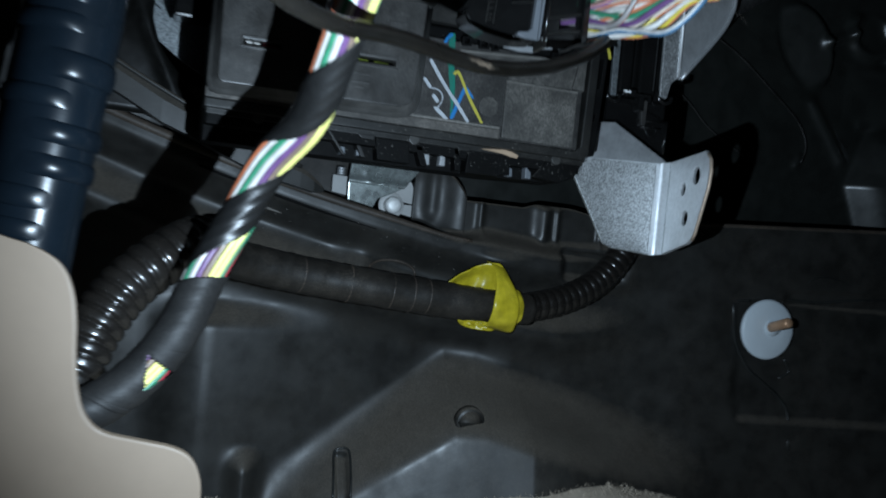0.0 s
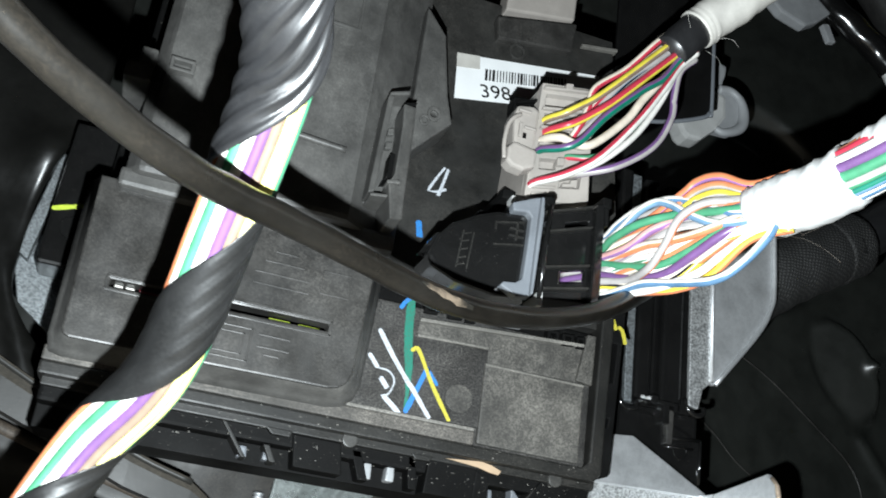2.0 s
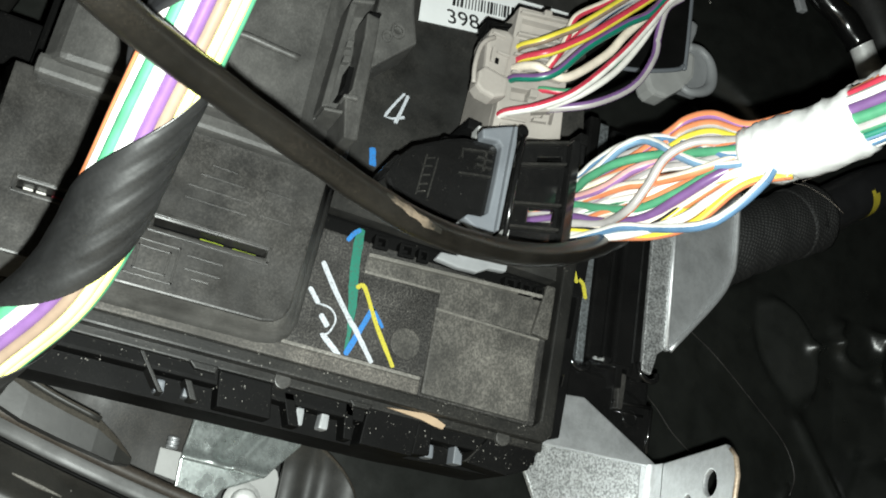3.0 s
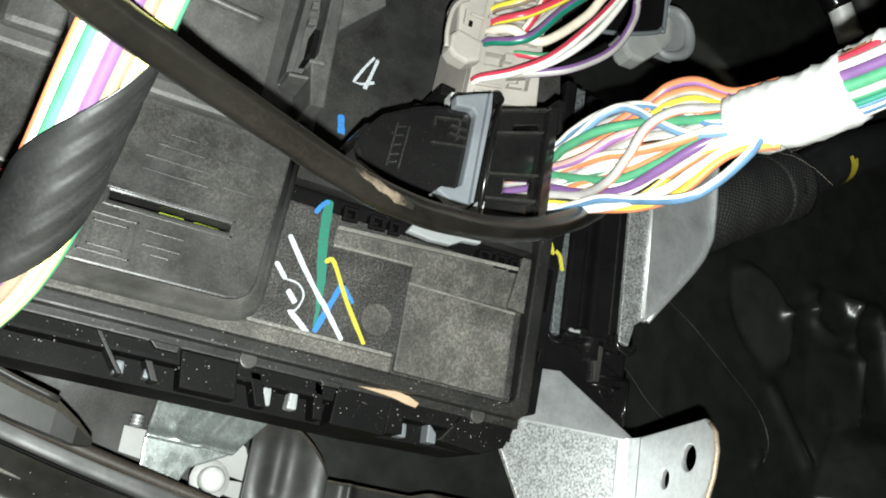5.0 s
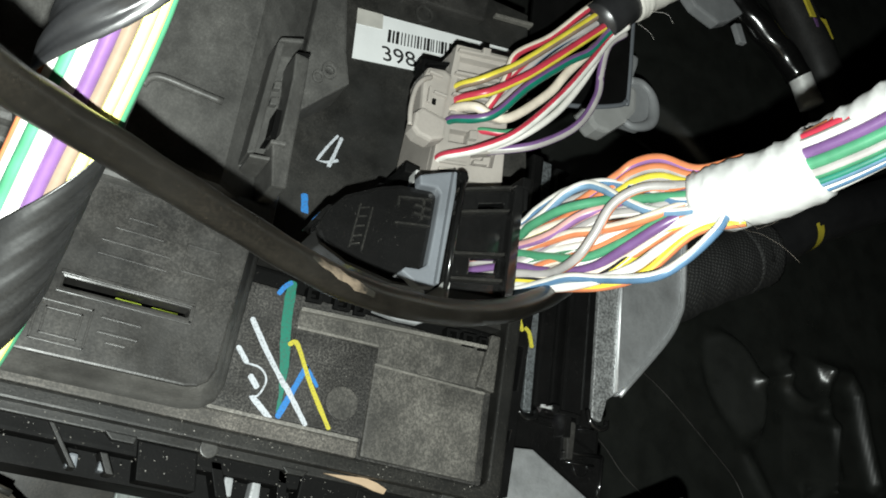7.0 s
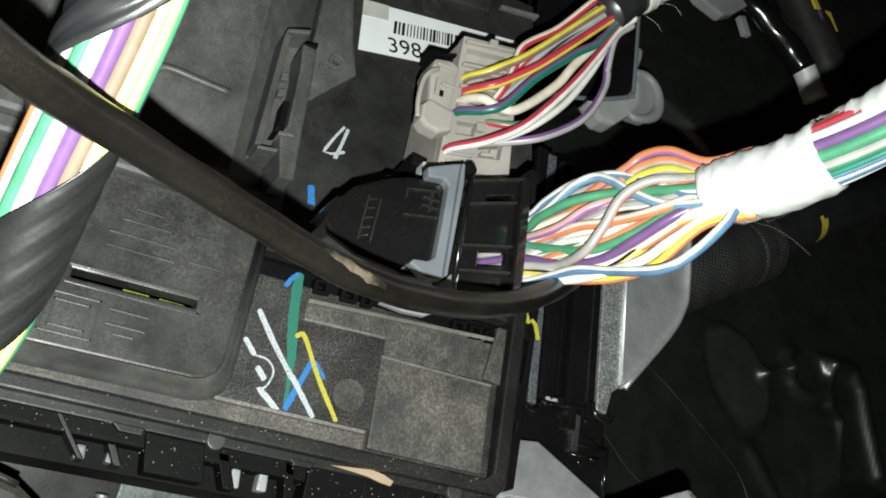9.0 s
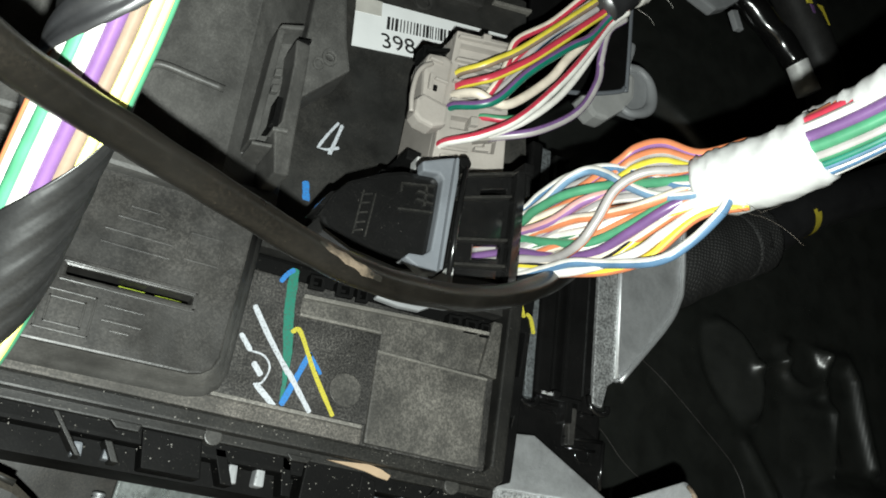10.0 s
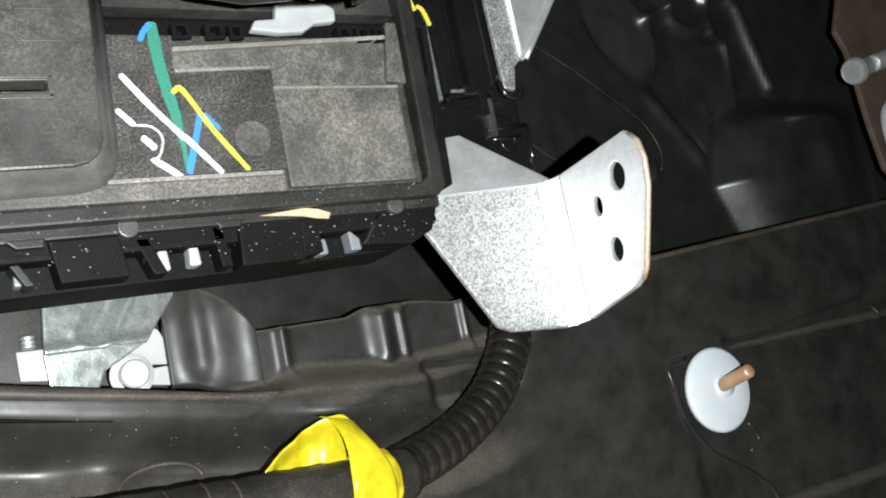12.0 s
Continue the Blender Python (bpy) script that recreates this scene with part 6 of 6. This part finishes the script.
part("stud", tube([w0 + Vector((1, -1, 1)), w0 + Vector((0.4, -9, 3)), w0 + Vector((-0.2, -17, 5)), w0 + Vector((-0.2, -17.6, 5.2))], lambda i, w: (2.5, 2.5, 2.5, 1.9)[i], 16), M_BRASS, washer, "copper-coloured stud", True)

flank_plate = thing("pitted_steel_plate", "pitted galvanised plate standing behind the fuse box", "bracket")
part("sheet", plate([(-159.6, 248), (-161, 240), (-156, 226), (-146, 219), (-136, 214), (-128, 214), (-128, 246)], front(58), 1.6, bevel=0.3), M_OLDZINC, flank_plate)
part("edge", plate([(-159.8, 240), (-156.4, 238), (-149.5, 300), (-152.6, 300)], front(53.4), 4, bevel=0.3), M_OLDZINC, flank_plate)


def bar(points, heights, depth):
    """A square-edged channel through points (top line), heights below it."""
    bm = bmesh.new()
    rows = [[bm.verts.new((x * MM, (y + dy) * MM, (z + dz) * MM)) for dy, dz in ((1.5, 0), (0, -h * 0.3), (0, -h), (depth, -h), (depth, 0))] for (x, y, z), h in zip(points, heights)]
    for a, b in zip(rows, rows[1:]):
        for k in range(5):
            bm.faces.new((a[k], a[(k + 1) % 5], b[(k + 1) % 5], b[k]))
    for r in (rows[0], rows[-1]):
        bm.faces.new(r)
    return bm


rail = thing("plastic_channel", "black plastic channel slanting down behind the fuse box", "channel")
part("arm", bar([(-330, 46, 300), (-192.8, 44, 226), (-165, 44, 211.5), (-152, 44, 205), (-138, 45, 199), (-130, 45, 195), (-114, 46, 188.2), (-104.6, 47, 185.5), (-95.8, 48, 183.2), (-90, 49, 179.5), (-85.5, 51, 176)],
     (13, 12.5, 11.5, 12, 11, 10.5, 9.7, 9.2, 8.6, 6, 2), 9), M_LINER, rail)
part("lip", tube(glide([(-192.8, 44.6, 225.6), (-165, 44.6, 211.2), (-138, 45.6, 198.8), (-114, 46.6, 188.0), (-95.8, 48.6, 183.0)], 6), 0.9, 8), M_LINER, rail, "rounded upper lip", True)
sidepanel = thing("moulded_side_panel", "curved black plastic panel with a raised rib", "panel", kind="structure")


def panel_right(z):
    """Right edge of the side panel at a height."""
    return -158.8 + 20.5 * (1 - step(z, 200, 238)) ** 1.6 + 10 * step(z, 252, 300)


def panel_y(x, z):
    rib = abs((x + 168.3) * 0.896 + (z - 246.5) * 0.444)
    return 53 - 3.2 * hump(rib, 0, 2.2) - 5 * hump(x, -160, 8) * hump(z, 272, 9) + 0.10 * max(0, -168 - x) * -1 * step(-x, 168, 230) + 5 * hump(math.hypot(x + 182, z - 243), 0, 14)


bm = bmesh.new()
zs = np.linspace(196, 430, 80)
grid = [[bm.verts.new((x * MM, panel_y(x, z) * MM, z * MM)) for x in np.linspace(-340, panel_right(z), 70)] for z in zs]
for a, b in zip(grid, grid[1:]):
    for j in range(69):
        bm.faces.new((a[j], a[j + 1], b[j + 1], b[j])).smooth = True
got = bmesh.ops.extrude_face_region(bm, geom=list(bm.faces))
bmesh.ops.translate(bm, vec=(0, 2.5 * MM, 0), verts=[g for g in got["geom"] if isinstance(g, bmesh.types.BMVert)])
part("skin", bm, M_SIDE, sidepanel, "", True)
clipb = thing("grey_clip", "pale grey plastic clip behind the black plate", "clip")
part("cup", plate([(59.5, 358.4), (61.8, 357.3), (64.0, 352.8), (66.6, 351.2), (72.2, 351.6), (75.8, 355.2), (80.2, 359.6), (84, 366), (84, 376), (78.5, 377.5), (70, 366)], front(60), 9, bevel=1.6), M_CLIP, clipb, "pale grey cup")
part("cup_floor", plate([(79, 360), (89, 360.6), (92, 367), (92, 375), (88, 379.6), (80, 379.6)], front(60.6), 7, bevel=1.0), M_TAB, clipb, "shallow cup floor")
part("rim", tube(glide([(80.6, 61, 379.0), (86.0, 60.4, 379.6), (90.4, 60, 376.4), (92.2, 60, 371.0), (91.6, 60, 364.6), (88.0, 60, 360.6), (82.6, 60.4, 358.6), (79.6, 61, 359.6)], 6), lambda i, w: 2.0 - 0.4 * math.sin(0.2 * i), 14), M_TAB, clipb, "rounded rim", True)
part("stub", plate([(79.4, 380.4), (80.4, 392.7), (84.4, 391.7), (84.0, 387.5), (82.0, 380.4)], front(61), 5, bevel=0.9), M_TAB, clipb)
lugs = thing("grey_lug", "dim pale grey lug behind the shiny hose", "clip")
part("lug", plate([(106.0, 456), (107.4, 434.2), (112.0, 430.0), (124.4, 426.6), (131.0, 431.0), (138.6, 438.6), (130, 446), (124, 462)], front(60), 6, bevel=1.2), M_TAB, lugs)
part("tab", plate([(133.4, 431.0), (137.0, 432.4), (140.6, 423.4), (136.8, 422.6)], front(60), 3, bevel=0.6), M_TAB, lugs, "small pale tab")
bplate = thing("black_plate", "black steel plate edge beside the upper wires", "plate")
part("plate", plate([(12, 322), (33, 327.5), (47, 333.5), (50, 336), (51.2, 340), (51.4, 400), (12, 400)], front(20), 2.0, bevel=0.5), M_GLOSS, bplate)
# pale tube along the outline paints the plate edge's highlight
part("edge", tube(glide([(12, 20.2, 322), (33, 20.2, 327.5), (47, 20.2, 333.5), (50.2, 20.2, 336.4), (51.2, 20.2, 341), (51.4, 20.2, 400)], 6), 0.8, 8), M_LEVER, bplate, "pale line painting the edge highlight", True)
brown = thing("brown_bracket", "brown primed steel bracket with nuts at the panel's edge", "bracket")
part("arm", plate([(317, 303), (306.5, 284), (311, 274.5), (312.8, 257), (313.5, 237), (316.4, 214), (330, 198), (390, 198), (390, 335), (335, 335)], front(96), 3, bevel=0.8), M_BROWN, brown)
part("nut_flange", tube([Vector((302.6, 90, 260.6)), Vector((303.4, 90, 260.8)), Vector((305.0, 90.4, 261.2)), Vector((306.0, 90.4, 261.4))], lambda i, w: (5.6, 6.4, 6.6, 5.0)[i], 22), M_SMOOTH, brown, "pale zinc flange")
part("nut", tube([Vector((305, 90, 261.2)), Vector((318, 91, 264.4))], 4.6, 6), M_SMOOTH, brown)
part("thread", corrugated([Vector((317 + 0.3 * k, 89, 264.2 + 0.07 * k)) for k in range(60)], 4.2, 1.5, 0.5, 0.3), M_SMOOTH, brown, "", True)
part("pale_guide", tube(glide([(331, 92, 247), (322.5, 92, 241), (319.5, 92, 231), (321.5, 92, 219), (330, 92, 211)], 6), 2.6, 12), M_CLIP, brown, "pale plastic guide", True)
scratch = thing("thin_wire", "thin dark wire clipped along the body panel", "wire")
part("strand", tube(dense([(88, 126, 312), (120, 127, 299), (135, 127, 292.5), (156, 127, 282), (183, 127, 263), (198, 127, 251), (204, 126.5, 238), (200.6, 126, 227)], 3.0), 0.4, 6), M_BOX, scratch, "", True)
part("strand", tube(dense([(118, 127.5, 258), (127.6, 127.5, 250.7), (141.4, 127.5, 239), (173.5, 127.5, 223.3)], 3.0), 0.35, 6), M_BOX, scratch, "", True)

# ---- what stands near the lens at first: trim and ribbed hose ----
trim_panel = thing("beige_trim", "beige plastic interior trim with a cut-out edge", "trim")
edge = glide([(-205, 0, 151), (-188.4, 0, 146.3), (-180.3, 0, 144.3), (-173.4, 0, 140.4), (-169.8, 0, 134), (-168.2, 0, 126), (-167.4, 0, 117), (-166, 0, 108.4), (-163.6, 0, 102), (-159, 0, 98.0), (-150, 0, 96.2), (-141, 0, 94.6), (-136, 0, 92), (-133.2, 0, 87), (-132.3, 0, 80), (-132, 0, 60)], 4)
part("skin", plate([(p.x, p.z) for p in edge] + [(-132, 42), (-270, 42), (-270, 165)], front(-76), 4, bevel=0.8), M_BEIGE, trim_panel)
hose2 = thing("ribbed_hose", "blue-black ribbed plastic hose", "hose")
hose_line = dense([(-187, -58, 118), (-184, -58, 150), (-180.5, -58, 185), (-178, -58, 215), (-178, -58, 270)], 0.7)
part("sleeve", tube(hose_line, 13.1, 40), M_PIPE, hose2, "smooth dark blue sleeve", True)
for i in range(4, len(hose_line) - 10, 10):
    part("rib", tube(hose_line[i:i + 8], lambda k, w: 13.0 + 1.1 * math.sin(math.pi * k / 7) ** 0.6 * step(math.sin(w), -0.55, 0.35), 40), M_PIPE, hose2, "rounded hose rib", True)

# ---- dust flakes lying on the box and the liner ----
bm = bmesh.new()
spots = [(random.uniform(-130, 4), random.uniform(-2.3, -2.1), random.uniform(195.6, 198.4)) for _ in range(120)]
spots += [(random.uniform(-120, 4), random.uniform(0.8, 1.0), random.uniform(187.2, 195.0)) for _ in range(300)]
spots += [(random.uniform(-135, -32), random.uniform(-1.85, -1.7), random.uniform(198.9, 202.2)) for _ in range(110)]
spots += [(random.uniform(-64, -2), random.uniform(-1.6, -1.45), random.uniform(200, 230)) for _ in range(60)]
for _ in range(260):
    x = random.uniform(-110, 60)
    z = ridge_z(x) - random.uniform(0, 22)
    spots.append((x, liner_depth(x, z) - 0.25, z))
for x, y, z in spots:
    r = 0.05 + 0.19 * random.random() ** 3
    c = Vector((x, y, z))
    vs = [bm.verts.new((c + Vector((r * math.cos(a) * random.uniform(0.5, 1.3), -0.12 * random.random(), r * math.sin(a) * random.uniform(0.5, 1.3)))) * MM) for a in (0.0, 1.3, 2.6, 3.8, 5.1)]
    bm.faces.new(vs)
tagged(part("dust_flakes", bm, M_EDGE), "pale dust flakes on the fuse box and liner", "dust", kind="stuff")
